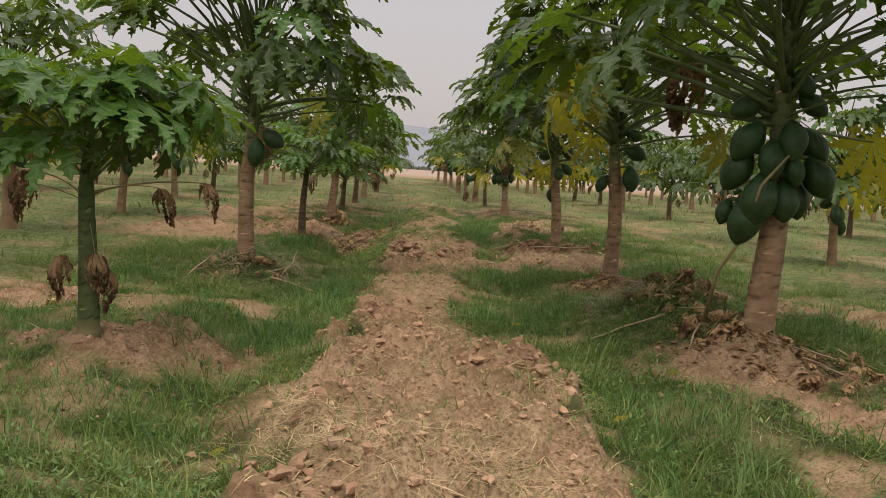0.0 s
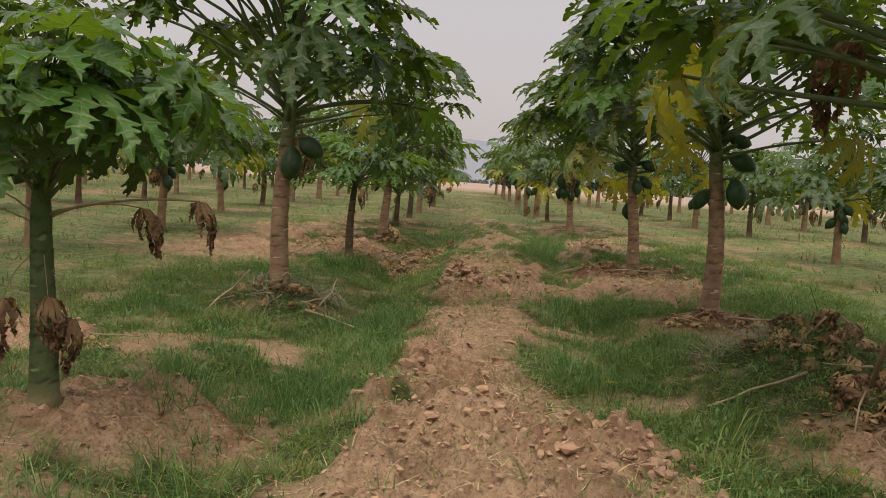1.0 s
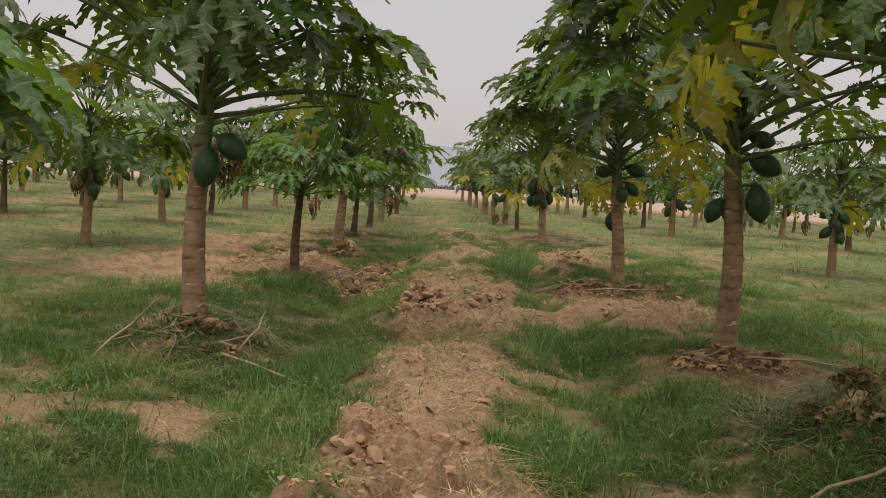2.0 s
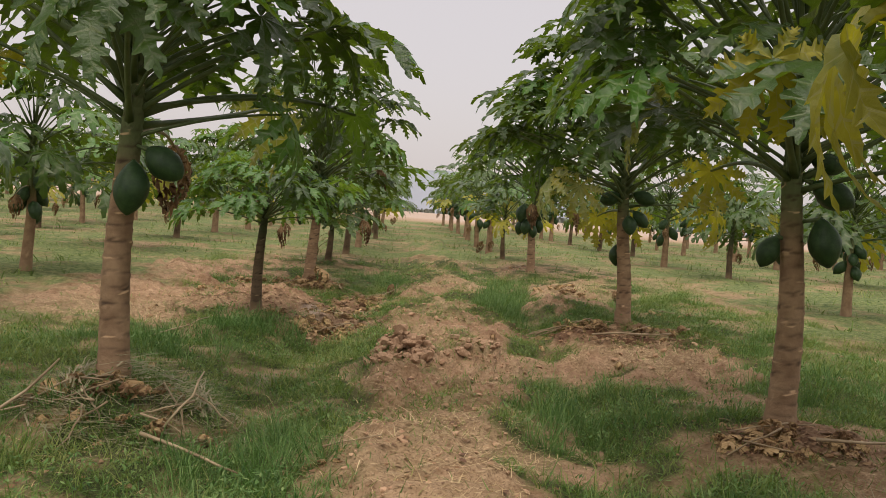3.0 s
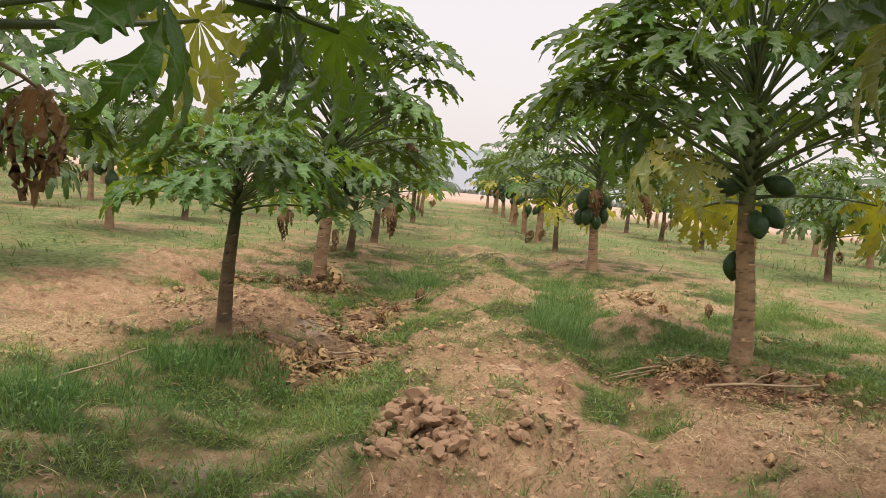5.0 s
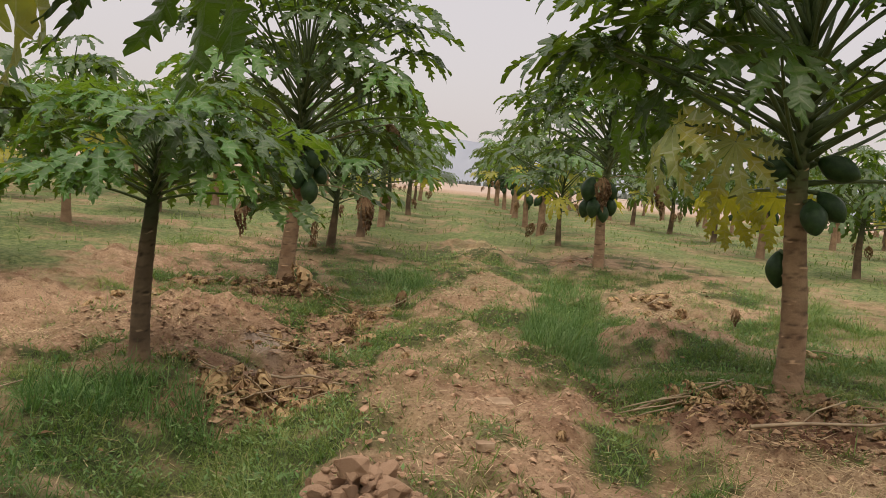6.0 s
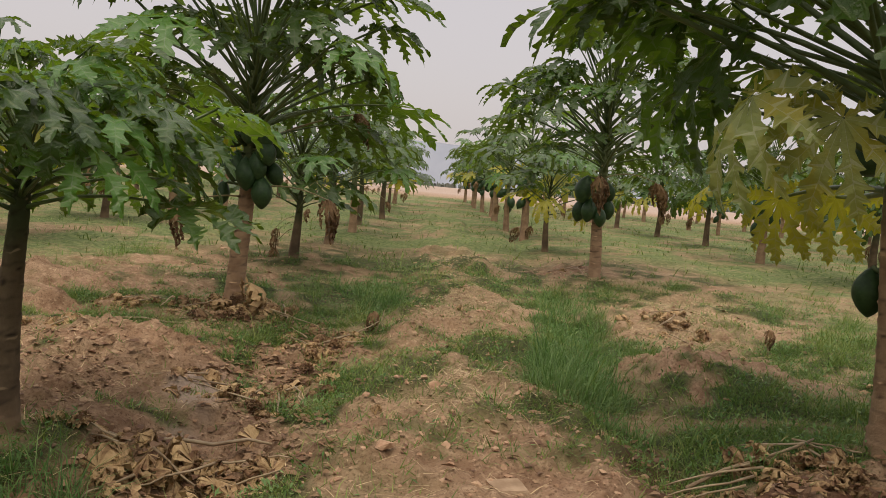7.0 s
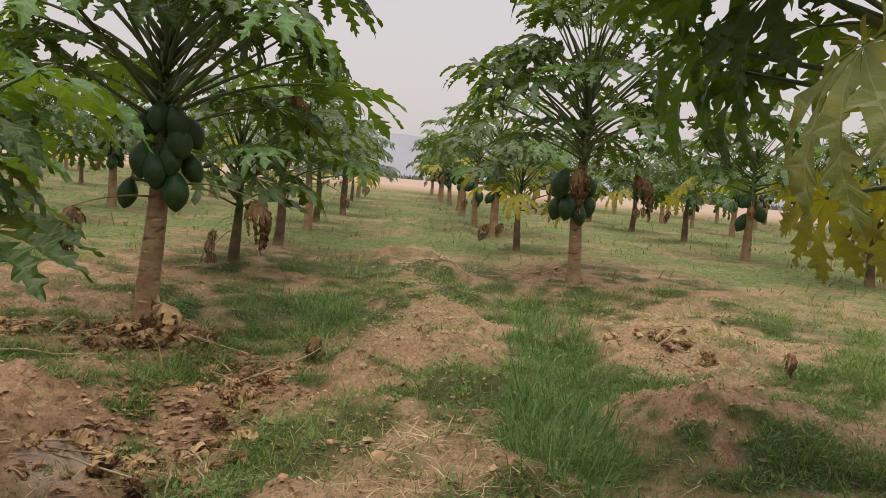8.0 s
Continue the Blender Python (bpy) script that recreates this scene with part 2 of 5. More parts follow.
HAY = blade_material("cut_weeds", (0.13, 0.12, 0.065), (0.25, 0.23, 0.135), (0.36, 0.32, 0.20), (0.2, 0.2, 0.1), 0.15)
CHIP = blade_material("leaf_crumbs", (0.100, 0.048, 0.026), (0.22, 0.125, 0.062), (0.34, 0.23, 0.13), (0.2, 0.12, 0.06), 0.1)
sm = Mat("pale_stone")
STONE = sm.set(sm.mix(sm.ramp(sm.noise(15.0, 5), 0.35, 0.7), (0.23, 0.155, 0.095), (0.37, 0.27, 0.175)), 0.9, sm.noise(50.0, 5), 0.5, 0.01, 0.25)

# ---- ground: trodden soil strip, furrows, tree mounds ----
# trees of the two rows beside the strip: x, y
LEFT_ROW = [(-1.43, 3.33), (-1.46, 6.1), (-1.51, 8.83), (-1.55, 11.4), (-1.70, 13.75), (-1.70, 15.5), (-1.76, 17.6)]
RIGHT_ROW = [(1.47, 3.75), (1.28, 6.12), (1.22, 9.13), (0.97, 14.0), (0.77, 16.8)]
# ground height at those trees
FOOT = [0.02, 0.055, -0.03, -0.05, 0.0, 0.0, 0.0, 0.15, 0.09, 0.06, 0.07, 0.03]
# x, y, radius x, radius y, strength
LUSH = [(-1.1, 2.85, 0.6, 0.4, 0.8), (-1.75, 2.7, 0.5, 0.7, 0.8), (-0.95, 4.1, 0.42, 0.8, 1.0), (-0.82, 5.4, 0.36, 0.9, 1.0), (-1.2, 2.3, 0.6, 0.5, 0.75), (0.36, 4.55, 0.36, 0.55, 1.0), (0.82, 2.5, 0.27, 0.75, 1.0),
        (0.72, 5.0, 0.5, 0.6, 0.9), (0.50, 6.4, 0.30, 0.5, 1.0), (0.62, 6.95, 0.36, 0.3, 0.9), (-1.95, 7.6, 0.6, 0.6, 1.0), (-1.42, 8.40, 0.30, 0.24, 1.3),
        (0.36, 9.95, 0.24, 0.42, 1.5), (1.02, 9.82, 0.20, 0.10, 0.7), (-0.95, 6.9, 0.4, 0.6, 0.6), (-0.85, 13.0, 0.36, 1.5, 1.0), (0.50, 12.3, 0.28, 1.7, 0.9),
        (-2.1, 5.7, 0.6, 0.5, 0.9), (2.2, 4.6, 0.5, 0.4, 0.9), (2.2, 7.4, 0.9, 0.8, 0.8), (-2.1, 3.9, 0.4, 0.6, 0.9), (0.2, 12.6, 0.12, 1.2, 0.6)]
BARE = [(-1.20, 3.52, 0.42, 0.40, 1.6), (-1.68, 3.55, 0.25, 0.16, 1.1), (-2.5, 4.7, 0.7, 0.4, 1.0), (-2.7, 9.8, 0.75, 1.6, 1.1), (-2.9, 11.9, 0.7, 0.5, 1.0), (1.3, 3.2, 0.36, 0.55, 1.1), (2.55, 5.5, 0.6, 0.5, 0.9),
        (1.15, 7.85, 0.55, 0.55, 1.2), (1.25, 8.75, 0.45, 0.35, 1.2), (0.98, 10.45, 0.36, 0.42, 1.3), (-1.65, 10.0, 0.5, 0.7, 1.3), (-1.05, 9.1, 0.30, 0.5, 1.2), (-2.1, 9.5, 0.5, 0.9, 1.1),
        (-0.95, 10.5, 0.4, 0.4, 0.9), (1.3, 12.0, 0.5, 1.6, 0.7), (0.75, 14.6, 0.35, 0.5, 1.0), (-2.6, 13.0, 0.8, 1.8, 0.6), (1.3, 6.0, 0.30, 0.22, 0.6)]
STRAWY = [(-0.36, 2.3, 0.17, 0.30, 1.0), (-0.12, 2.25, 0.14, 0.26, 0.9), (0.12, 2.0, 0.34, 0.45, 0.9), (0.40, 2.9, 0.16, 0.35, 0.5), (0.08, 4.0, 0.16, 0.45, 1.0), (0.02, 3.0, 0.2, 0.25, 0.35), (0.0, 5.2, 0.30, 0.5, 0.5), (-0.1, 5.9, 0.35, 0.4, 0.5), (0.1, 8.0, 0.3, 0.5, 0.2),
          (-0.1, 9.6, 0.3, 0.5, 0.45), (1.1, 8.0, 0.5, 0.5, 0.7), (1.15, 11.6, 0.3, 0.4, 0.9), (-0.2, 11.9, 0.3, 0.9, 0.8), (-2.6, 8.6, 0.5, 0.8, 0.8), (1.3, 13.0, 0.5, 1.4, 0.8), (-0.2, 14.5, 0.3, 1.5, 0.7)]
DAMP = [(1.30, 8.64, 0.48, 0.30, 1.0), (-1.5, 9.35, 0.30, 0.32, 0.5), (-0.95, 8.75, 0.35, 0.25, 0.5), (-0.88, 10.3, 0.2, 0.6, 0.5), (-1.15, 9.8, 0.35, 0.9, 0.38), (0.45, 9.1, 0.10, 0.35, 0.8), (-0.72, 2.7, 0.12, 0.5, 0.5), (0.72, 14.5, 0.3, 0.3, 0.5), (1.2, 5.95, 0.4, 0.2, 0.5)]

LEAFY = [(-1.05, 10.3, 0.30, 0.6, 1.0), (-0.80, 9.3, 0.2, 0.5, 0.8), (-0.90, 10.6, 0.22, 0.7, 1.0), (-0.95, 8.8, 0.28, 0.3, 1.0), (-1.4, 11.3, 0.5, 0.25, 1.0), (1.2, 8.8, 0.45, 0.3, 1.0), (1.55, 3.7, 0.4, 0.4, 0.8), (1.3, 4.6, 0.25, 0.3, 0.8), (1.25, 5.9, 0.3, 0.2, 0.8), (-1.9, 9.9, 0.5, 0.4, 0.6)]
MUD = [(-1.20, 9.70, 0.10, 0.22, 0.9), (-1.14, 9.32, 0.07, 0.10, 0.7), (-1.08, 7.24, 0.08, 0.14, 0.5)]


def blobs(x, y, spots):
    v = np.zeros_like(x)
    w = (vnoise(x, y, 0.3, 5) - 0.5) * 0.9 + (vnoise(x, y, 0.09, 6) - 0.5) * 0.9
    for cx, cy, rx, ry, k in spots:
        near = (np.abs(x - cx) < 2.2 * rx) & (np.abs(y - cy) < 2.2 * ry)
        if near.any():
            d = np.sqrt(((x[near] - cx) / rx) ** 2 + ((y[near] - cy) / ry) ** 2) + w[near]
            v[near] = np.maximum(v[near], k * (1 - sstep(0.50, 1.40, d)))
    return v


def strip_edges(y):
    """Left and right edge of the bare strip."""
    ys = [0, 2, 3.5, 3.75, 4.6, 6.5, 7.0, 8.7, 9.2, 10.5, 14, 20, 40]
    lo = [-0.40, -0.45, -0.50, -0.48, -0.42, -0.45, -0.52, -0.55, -0.55, -0.55, -0.60, -0.90, -1.9]
    hi = [0.50, 0.52, 0.54, 0.10, 0.02, 0.10, 0.24, 0.34, 0.32, 0.12, 0.02, -0.25, -1.2]
    return np.interp(y, ys, lo), np.interp(y, ys, hi)


def strip_mask(x, y):
    lo, hi = strip_edges(y)
    wob = (vnoise(x, y, 0.35, 11) - 0.5) * 0.22
    return sstep(lo - 0.10, lo + 0.06, x + wob) * (1 - sstep(hi - 0.06, hi + 0.10, x + wob))




def orchard(x, y):
    """1 inside the planted field."""
    return 1 - sstep(40, 46, y)


def far_green(x, y):
    """Thin pale grass that covers most of the ground further off."""
    return sstep(6, 12, np.hypot(x, y - 2)) * orchard(x, y) * (0.16 + 0.80 * sstep(0.32, 0.62, 0.45 * vnoise(x, y, 1.6, 31) + 0.3 * vnoise(x, y, 0.55, 32) + 0.25 * vnoise(x, y, 0.22, 33)))


def grass_cover(x, y):
    """How much grass grows, from 0 to about 1.5."""
    base = sstep(0.18, 0.54, 0.6 * vnoise(x, y, 0.85, 1) + 0.4 * vnoise(x, y, 0.24, 2)) * 0.92
    strip = strip_mask(x, y)
    aisle = np.interp(y, [4, 7, 9, 14], [0.14, 0.30, 0.45, 0.8])
    base = np.maximum(base, 0.75 * far_green(x, y))
    g = base * (1 - strip * (1 - aisle))
    g = np.maximum(g, blobs(x, y, LUSH))
    g = g * (1 - np.clip(blobs(x, y, BARE), 0, 1) * 0.93)
    tuft = sstep(0.30, 0.72, 0.65 * vnoise(x, y, 0.15, 3) + 0.35 * vnoise(x, y, 0.4, 4))
    g = g * (0.28 + 0.95 * tuft)
    return g * orchard(x, y)


def ground_z(x, y):
    x, y = np.asarray(x, float), np.asarray(y, float)
    near = 1 - sstep(14, 30, np.hypot(x, y - 6))
    strip = strip_mask(x, y)
    lo, hi = strip_edges(y)
    z = np.interp(y, [1, 3, 6, 9, 11, 14, 22], [0.0, -0.02, -0.05, -0.04, -0.06, -0.01, 0.0]) + np.where(x > 0, 0.04, 0.02) * np.clip(x, -1.8, 1.8) * near
    z = z + 0.06 * (vnoise(x, y, 1.1, 21) - 0.5) + 0.055 * (vnoise(x, y, 0.30, 22) - 0.5)
    z = z + strip * (0.05 + 0.035 * (1 - sstep(3.6, 5.0, y)))
    # furrows beside the strip
    deep = np.interp(y, [1, 3, 5, 7, 8.2, 10.5, 13], [0.07, 0.07, 0.05, 0.08, 0.13, 0.11, 0.04])
    z = z - deep * np.exp(-((x - lo + 0.46) / np.interp(y, [6, 9], [0.24, 0.34])) ** 2) - 0.06 * np.exp(-((x - np.maximum(hi, 0.3) - 0.25) / 0.15) ** 2)
    for (tx, ty), h in zip(LEFT_ROW + RIGHT_ROW, FOOT):
        w = np.exp(-(np.hypot(x - tx, y - ty) / 0.40) ** 2)
        z = z * (1 - w) + h * w
    for tx, ty, r, h in ((-1.16, 3.60, 0.25, 0.11), (-1.6, 3.62, 0.2, 0.05), (1.3, 4.55, 0.32, 0.21), (1.42, 4.15, 0.26, 0.08), (-0.38, 7.42, 0.22, 0.085), (-0.42, 4.65, 0.14, 0.04), (-1.75, 10.2, 0.35, 0.09), (0.97, 10.4, 0.35, 0.10), (1.1, 7.9, 0.5, 0.04), (1.2, 2.7, 0.35, 0.06), (1.05, 11.9, 0.5, 0.06), (-0.15, 14.3, 0.4, 0.05), (-3.4, 12.2, 0.8, 0.06), (1.2, 15.3, 0.6, 0.05)):
        z = z + h * np.exp(-(np.hypot(x - tx, y - ty) / r) ** 2)
    rough = strip * (0.9 + 0.7 * (y < 4.2) + 0.5 * (np.abs(y - 7.4) < 0.5)) + blobs(x, y, BARE) * 0.9 + 0.25
    z = z + rough * (0.07 * (vnoise(x, y, 0.17, 23) - 0.5) + 0.018 * (vnoise(x, y, 0.045, 26) - 0.5))
    crust = np.clip(strip * (0.35 + 0.65 * (1 - sstep(4.0, 5.0, y)) + 0.4 * (np.abs(y - 7.2) < 0.5)) + 0.7 * blobs(x, y, BARE) + 0.12, 0, 1.1) * (1 - sstep(12, 16, y))
    z = z + crust * (0.085 * lumps(x, y, 0.12, 51) * vnoise(x, y, 0.35, 53) + 0.040 * lumps(x, y, 0.060, 52) + 0.016 * lumps(x, y, 0.034, 54) - 0.045)
    return z * near + 0.10 * (1 - near) * (vnoise(x, y, 6.0, 25) - 0.5) - np.maximum(y - 88, 0) * 0.06 * (y < 1300)


def axis(stops, steps, far):
    """Grid lines: even steps between the stops, then ever wider ones out to far."""
    mid = np.concatenate([np.arange(a, b - 1e-6, s) for a, b, s in zip(stops, stops[1:], steps)] + [stops[-1:]])
    out, s, v = [], 0.022, 0.0
    while v < far:
        s *= 1.16
        v += s
        out.append(v)
    out = np.array(out)
    return np.concatenate([stops[0] - out[::-1], mid, stops[-1] + out])


def build_ground():
    xs, ys = axis([-3.2, -2.0, -0.7, 0.65, 2.0, 2.8], [0.04, 0.026, 0.0145, 0.026, 0.04], 1500), axis([1.5, 4.7, 11.5, 15.5], [0.017, 0.026, 0.045], 2500)
    X, Y = np.meshgrid(xs, ys)
    x, y = X.ravel(), Y.ravel()
    z = ground_z(x, y)
    nx, ny = len(xs), len(ys)
    i = (np.arange(ny - 1)[:, None] * nx + np.arange(nx - 1)[None]).ravel()
    tris = np.concatenate([np.stack([i, i + 1, i + nx + 1], 1), np.stack([i, i + nx + 1, i + nx], 1)])
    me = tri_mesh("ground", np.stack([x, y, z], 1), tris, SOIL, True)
    cover = grass_cover(x, y)
    fine = (1 - sstep(2.2, 2.9, np.abs(x + 0.2))) * (1 - sstep(14, 17, y)) * sstep(0.2, 1.4, y)
    # the mud weight rises beyond 41 m to paint distance haze onto the soil
    for key, val in (("green", np.clip(cover * 0.85, 0, 0.9) * fine), ("field", (1 - fine) * orchard(x, y) * (1 - 0.9 * np.clip(blobs(x, y, BARE), 0, 1))), ("straw", np.clip(np.maximum(blobs(x, y, STRAWY), 0.4 * sstep(0.5, 0.75, vnoise(x, y, 0.5, 8)) * fine) * (1 - 0.6 * np.clip(cover, 0, 1)) * orchard(x, y), 0, 1)), ("damp", np.clip(blobs(x, y, DAMP), 0, 1)), ("mud_haze", np.clip(np.maximum(blobs(x, y, MUD), 0.8 * sstep(41, 52, y)), 0, 1)), ("grass_shade", np.clip(sstep(0.15, 0.6, cover) * fine * 0.8, 0, 1))):
        a = me.attributes.new(key, "FLOAT", "POINT")
        a.data.foreach_set("value", np.asarray(val, np.float32))
    ob = new("ground", me)
    return tagged(ob, "tan tilled orchard soil with straw and weedy grass", "ground", kind="structure")


ground = build_ground()


def place_z(x, y):
    return float(ground_z(np.array([x]), np.array([y]))[0])


# ---- distant hills, haze painted into their colour ----
def build_hills():
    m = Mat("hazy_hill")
    # pale blue-grey stands for the air in between, not the hills' own colour
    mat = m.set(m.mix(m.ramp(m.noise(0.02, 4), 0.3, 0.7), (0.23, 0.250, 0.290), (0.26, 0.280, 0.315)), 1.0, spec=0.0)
    n = 220
    vs, fs = [], []
    for i in range(n):
        x = -1500 + 3000 * i / (n - 1)
        h = 18 + 22 * vnoise(x, 3.0, 330, 40) + 12 * vnoise(x, 9.0, 90, 41) + 4 * vnoise(x, 9.0, 22, 42)
        vs += [(x, 1000, -75), (x, 1060, float(h)), (x, 1150, float(h) * 0.6)]
        if i:
            a, b = 3 * (i - 1), 3 * i
            fs += [(a, b, b + 1, a + 1), (a + 1, b + 1, b + 2, a + 2)]
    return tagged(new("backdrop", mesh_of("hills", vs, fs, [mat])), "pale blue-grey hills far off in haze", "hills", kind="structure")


build_hills()


# ---- papaya trees ----
FINE = [(0.10, None, 0.09), (0.18, None, 0.16), (0.25, None, 0.23), (0.32, 0.060, 0.30), (0.40, 0.105, 0.36), (0.475, 0.165, 0.42), (0.495, 0.160, 0.445), (0.495, 0.085, 0.470),
        (0.575, 0.098, 0.53), (0.630, 0.158, 0.56), (0.680, 0.202, 0.585), (0.695, 0.190, 0.605), (0.670, 0.105, 0.63), (0.705, 0.082, 0.665), (0.765, 0.140, 0.695), (0.808, 0.165, 0.715), (0.815, 0.145, 0.735), (0.790, 0.075, 0.755),
        (0.830, 0.062, 0.80), (0.890, 0.105, 0.835), (0.920, 0.095, 0.86), (0.900, 0.040, 0.885), (0.950, 0.028, 0.94)]


def blade_mesh(name, seed, droop, mat, crumple=0.0, fine=2, fold=0.25, closed=False):
    """A palmate leaf of nine lobed fingers, one metre long; stalk end at the origin, middle finger along +y, upper side +z."""
    r = random.Random(seed)
    ang = [0, 29, -29, 60, -60, 96, -96, 140, -140]
    lens = [1.0, 0.97, 0.97, 0.85, 0.85, 0.66, 0.66, 0.42, 0.42]
    gaps = {0: (29, 29), 29: (29, 31), 60: (31, 36), 96: (36, 44), 140: (44, 60)}
    if fine == 2:
        prof = FINE
    elif fine == 0:
        ang, lens = [0, 36, -36, 78, -78, 128, -128], [1.0, 0.95, 0.95, 0.8, 0.8, 0.5, 0.5]
        gaps = {0: (36, 36), 36: (36, 42), 78: (42, 50), 128: (50, 60)}
        prof = [(0.34, None, 0.30), (0.60, 0.26, 0.46), (0.58, 0.10, 0.56), (0.83, 0.21, 0.70), (0.81, 0.08, 0.79)]
    else:
        prof = [(0.36, None, 0.32), (0.44, 0.095, 0.39), (0.60, 0.235, 0.455), (0.575, 0.105, 0.54), (0.64, 0.110, 0.60), (0.80, 0.205, 0.66), (0.76, 0.085, 0.735), (0.92, 0.125, 0.86)]
    ws = [q[1] or 0 for q in prof]
    tips = [(prof[i][0], ws[i]) for i in range(1, len(prof) - 1) if ws[i] > ws[i - 1] and ws[i] >= ws[i + 1] and ws[i] > 0.08]
    vs, fs, vein = [(0.0, 0.0, 0.0)], [], [1.0]

    def bend(px, py, lift, d, tw):
        rad = math.hypot(px, py)
        a = math.atan2(px, py)
        k = max(d, 0.05)
        h, z = math.sin(k * rad) / k, -(1 - math.cos(k * rad)) / k
        c = crumple * rad
        if closed:  # withered: the fingers hang down side by side
            h, z = 0.19 * math.sin(min(rad * 3.4, 2.7)) + 0.03, 0.05 - rad * 0.92
        return (h * math.sin(a) + r.uniform(-c, c) * 0.3, h * math.cos(a) + r.uniform(-c, c) * 0.3, z + lift + tw + r.uniform(-c, c) * 0.4)

    for a, ln in zip(ang, lens):
        ln *= r.uniform(0.9, 1.07)
        left, right = gaps[abs(a)] if a >= 0 else gaps[abs(a)][::-1]
        d = droop * r.uniform(0.75, 1.3) * (1.25 if abs(a) > 80 else 1)
        ca, sa = math.cos(radians(a)), math.sin(radians(a))
        mid, sides = [0], {1: [0], -1: [0]}
        wav, ph = r.uniform(0.02, 0.07), r.uniform(0, 6)
        for s, w, sm in prof + [(1.0, 0.0, 1.0)]:
            sm2 = sm * ln
            mid.append(len(vs))
            vs.append(bend(sm2 * sa, sm2 * ca, 0, d, 0))
            vein.append(1.0)
            if w == 0.0:
                sides[1].append(mid[-1]), sides[-1].append(mid[-1])
                continue
            for sg, gap in ((1, right), (-1, left)):
                ww = s * math.tan(radians(gap / 2)) if w is None else w * r.uniform(0.85, 1.15) * (0.8 + 0.35 * (ln < 0.8))
                ww = min(ww, 0.15 if w is None else 1)
                py, px = s * ln, sg * ww * (ln if w is not None else ln)
                X, Y = px * ca + py * sa, -px * sa + py * ca
                sides[sg].append(len(vs))
                vs.append(bend(X, Y, fold * ww * ww * 2.0 if w is None else fold * ww, d, wav * math.sin(s * 9 + ph + sg) * min(1, s * 2)))
                vein.append(1.0 if (s, w) in tips else 0.0)
        for sg in (1, -1):
            e = sides[sg]
            for i in range(len(mid) - 1):
                q = [mid[i], mid[i + 1], e[i + 1], e[i]] if sg == 1 else [mid[i + 1], mid[i], e[i], e[i + 1]]
                q = [v for j, v in enumerate(q) if v not in q[:j]]
                if len(q) > 2:
                    fs.append(tuple(q[::-1]))
    me = mesh_of(name, vs, fs, [mat])
    at = me.attributes.new("vein", "FLOAT", "POINT")
    at.data.foreach_set("value", vein)
    return me


def petiole_mesh(name, sag, r0, r1, mat, sides=6, n=7):
    """A leaf stalk one metre long from the origin along +y; sag bends it down (or up) towards the tip."""
    pts, rad = [], []
    for i in range(n + 1):
        s = i / n
        pts.append((0.02 * math.sin(3 * s), s, -sag * s * s + 0.35 * sag * s))
        rad.append((r0 * (1 - s) + r1 * s) * (1.55 - 0.55 * min(1, s * 8)))
    return mesh_of(name, *tube(pts, rad, sides), [mat]), Vector((0.02 * math.sin(3), 1, -0.65 * sag))


def fruit_mesh(name, seed, lean, n=11, k=12):
    """A green papaya one metre long that hangs from the origin."""
    r = random.Random(seed)
    vs, fs = [], []
    for i in range(n + 1):
        s = i / n
        w = 0.315 * math.sin(math.pi * min(1, s * 0.985 + 0.008)) ** 0.62 * (0.80 + 0.16 * s + 0.12 * math.sin(math.pi * s))
        for j in range(k):
            a = 2 * math.pi * j / k
            q = w * (1 + 0.045 * math.cos(5 * a + seed))
            vs.append((q * math.cos(a) + lean * s * s * 0.2, q * math.sin(a), -s * (1 + 0.0 * r.random())))
    for i in range(n):
        for j in range(k):
            j2 = (j + 1) % k
            fs.append((i * k + j, (i + 1) * k + j, (i + 1) * k + j2, i * k + j2))
    fs += [tuple(range(k)), tuple(n * k + j for j in range(k))[::-1]]
    return mesh_of(name, vs, fs, [FRUIT])


BLADES = {key: [blade_mesh("leaf_" + key, 10 * j + i, d, mat, c, 2, f) for i, (d, f) in enumerate(((0.45, 0.3), (0.7, 0.25), (0.9, 0.3), (0.65, 0.5), (1.1, 0.35)))]
          for j, (key, mat, c) in enumerate((("green", LEAF, 0.03), ("young", LEAF_YOUNG, 0.02), ("yellow", LEAF_YELLOW, 0.05)))}
BLADES["dry"] = [blade_mesh("leaf_dry", 70 + i, 1.0, LEAF_DRY, 0.17, 2, 0.5, True) for i in range(4)]
BLADES["litter"] = [blade_mesh("leaf_litter", 80 + i, d, LITTER, c, 1, 0.6, cl) for i, (d, c, cl) in enumerate(((3.4, 0.34, False), (5.0, 0.28, False), (1.0, 0.30, True), (1.0, 0.44, True), (1.0, 0.36, True)))]
HERO = {key: [blade_mesh("leaf_near_" + key, 300 + 10 * j + i, d, mat, 0.022, 2, f) for i, (d, f) in enumerate(((0.7, 0.3), (1.0, 0.38), (1.3, 0.3)))]
        for j, (key, mat) in enumerate((("green", LEAF), ("young", LEAF_YOUNG), ("yellow", LEAF_YELLOW), ("pale", LEAF_PALE)))}
HERO["dry"] = BLADES["dry"]
FAR_BLADES = {key: [blade_mesh("leaf_far_" + key, 90 + 10 * j + i, d, mat, 0.03, 1) for i, d in enumerate((0.6, 0.95, 1.3))]
              for j, (key, mat) in enumerate((("green", LEAF), ("young", LEAF_YOUNG), ("yellow", LEAF_YELLOW)))}
FAR_BLADES["dry"] = [blade_mesh("leaf_far_dry", 130, 1.0, LEAF_DRY, 0.15, 1, 0.2, True)]
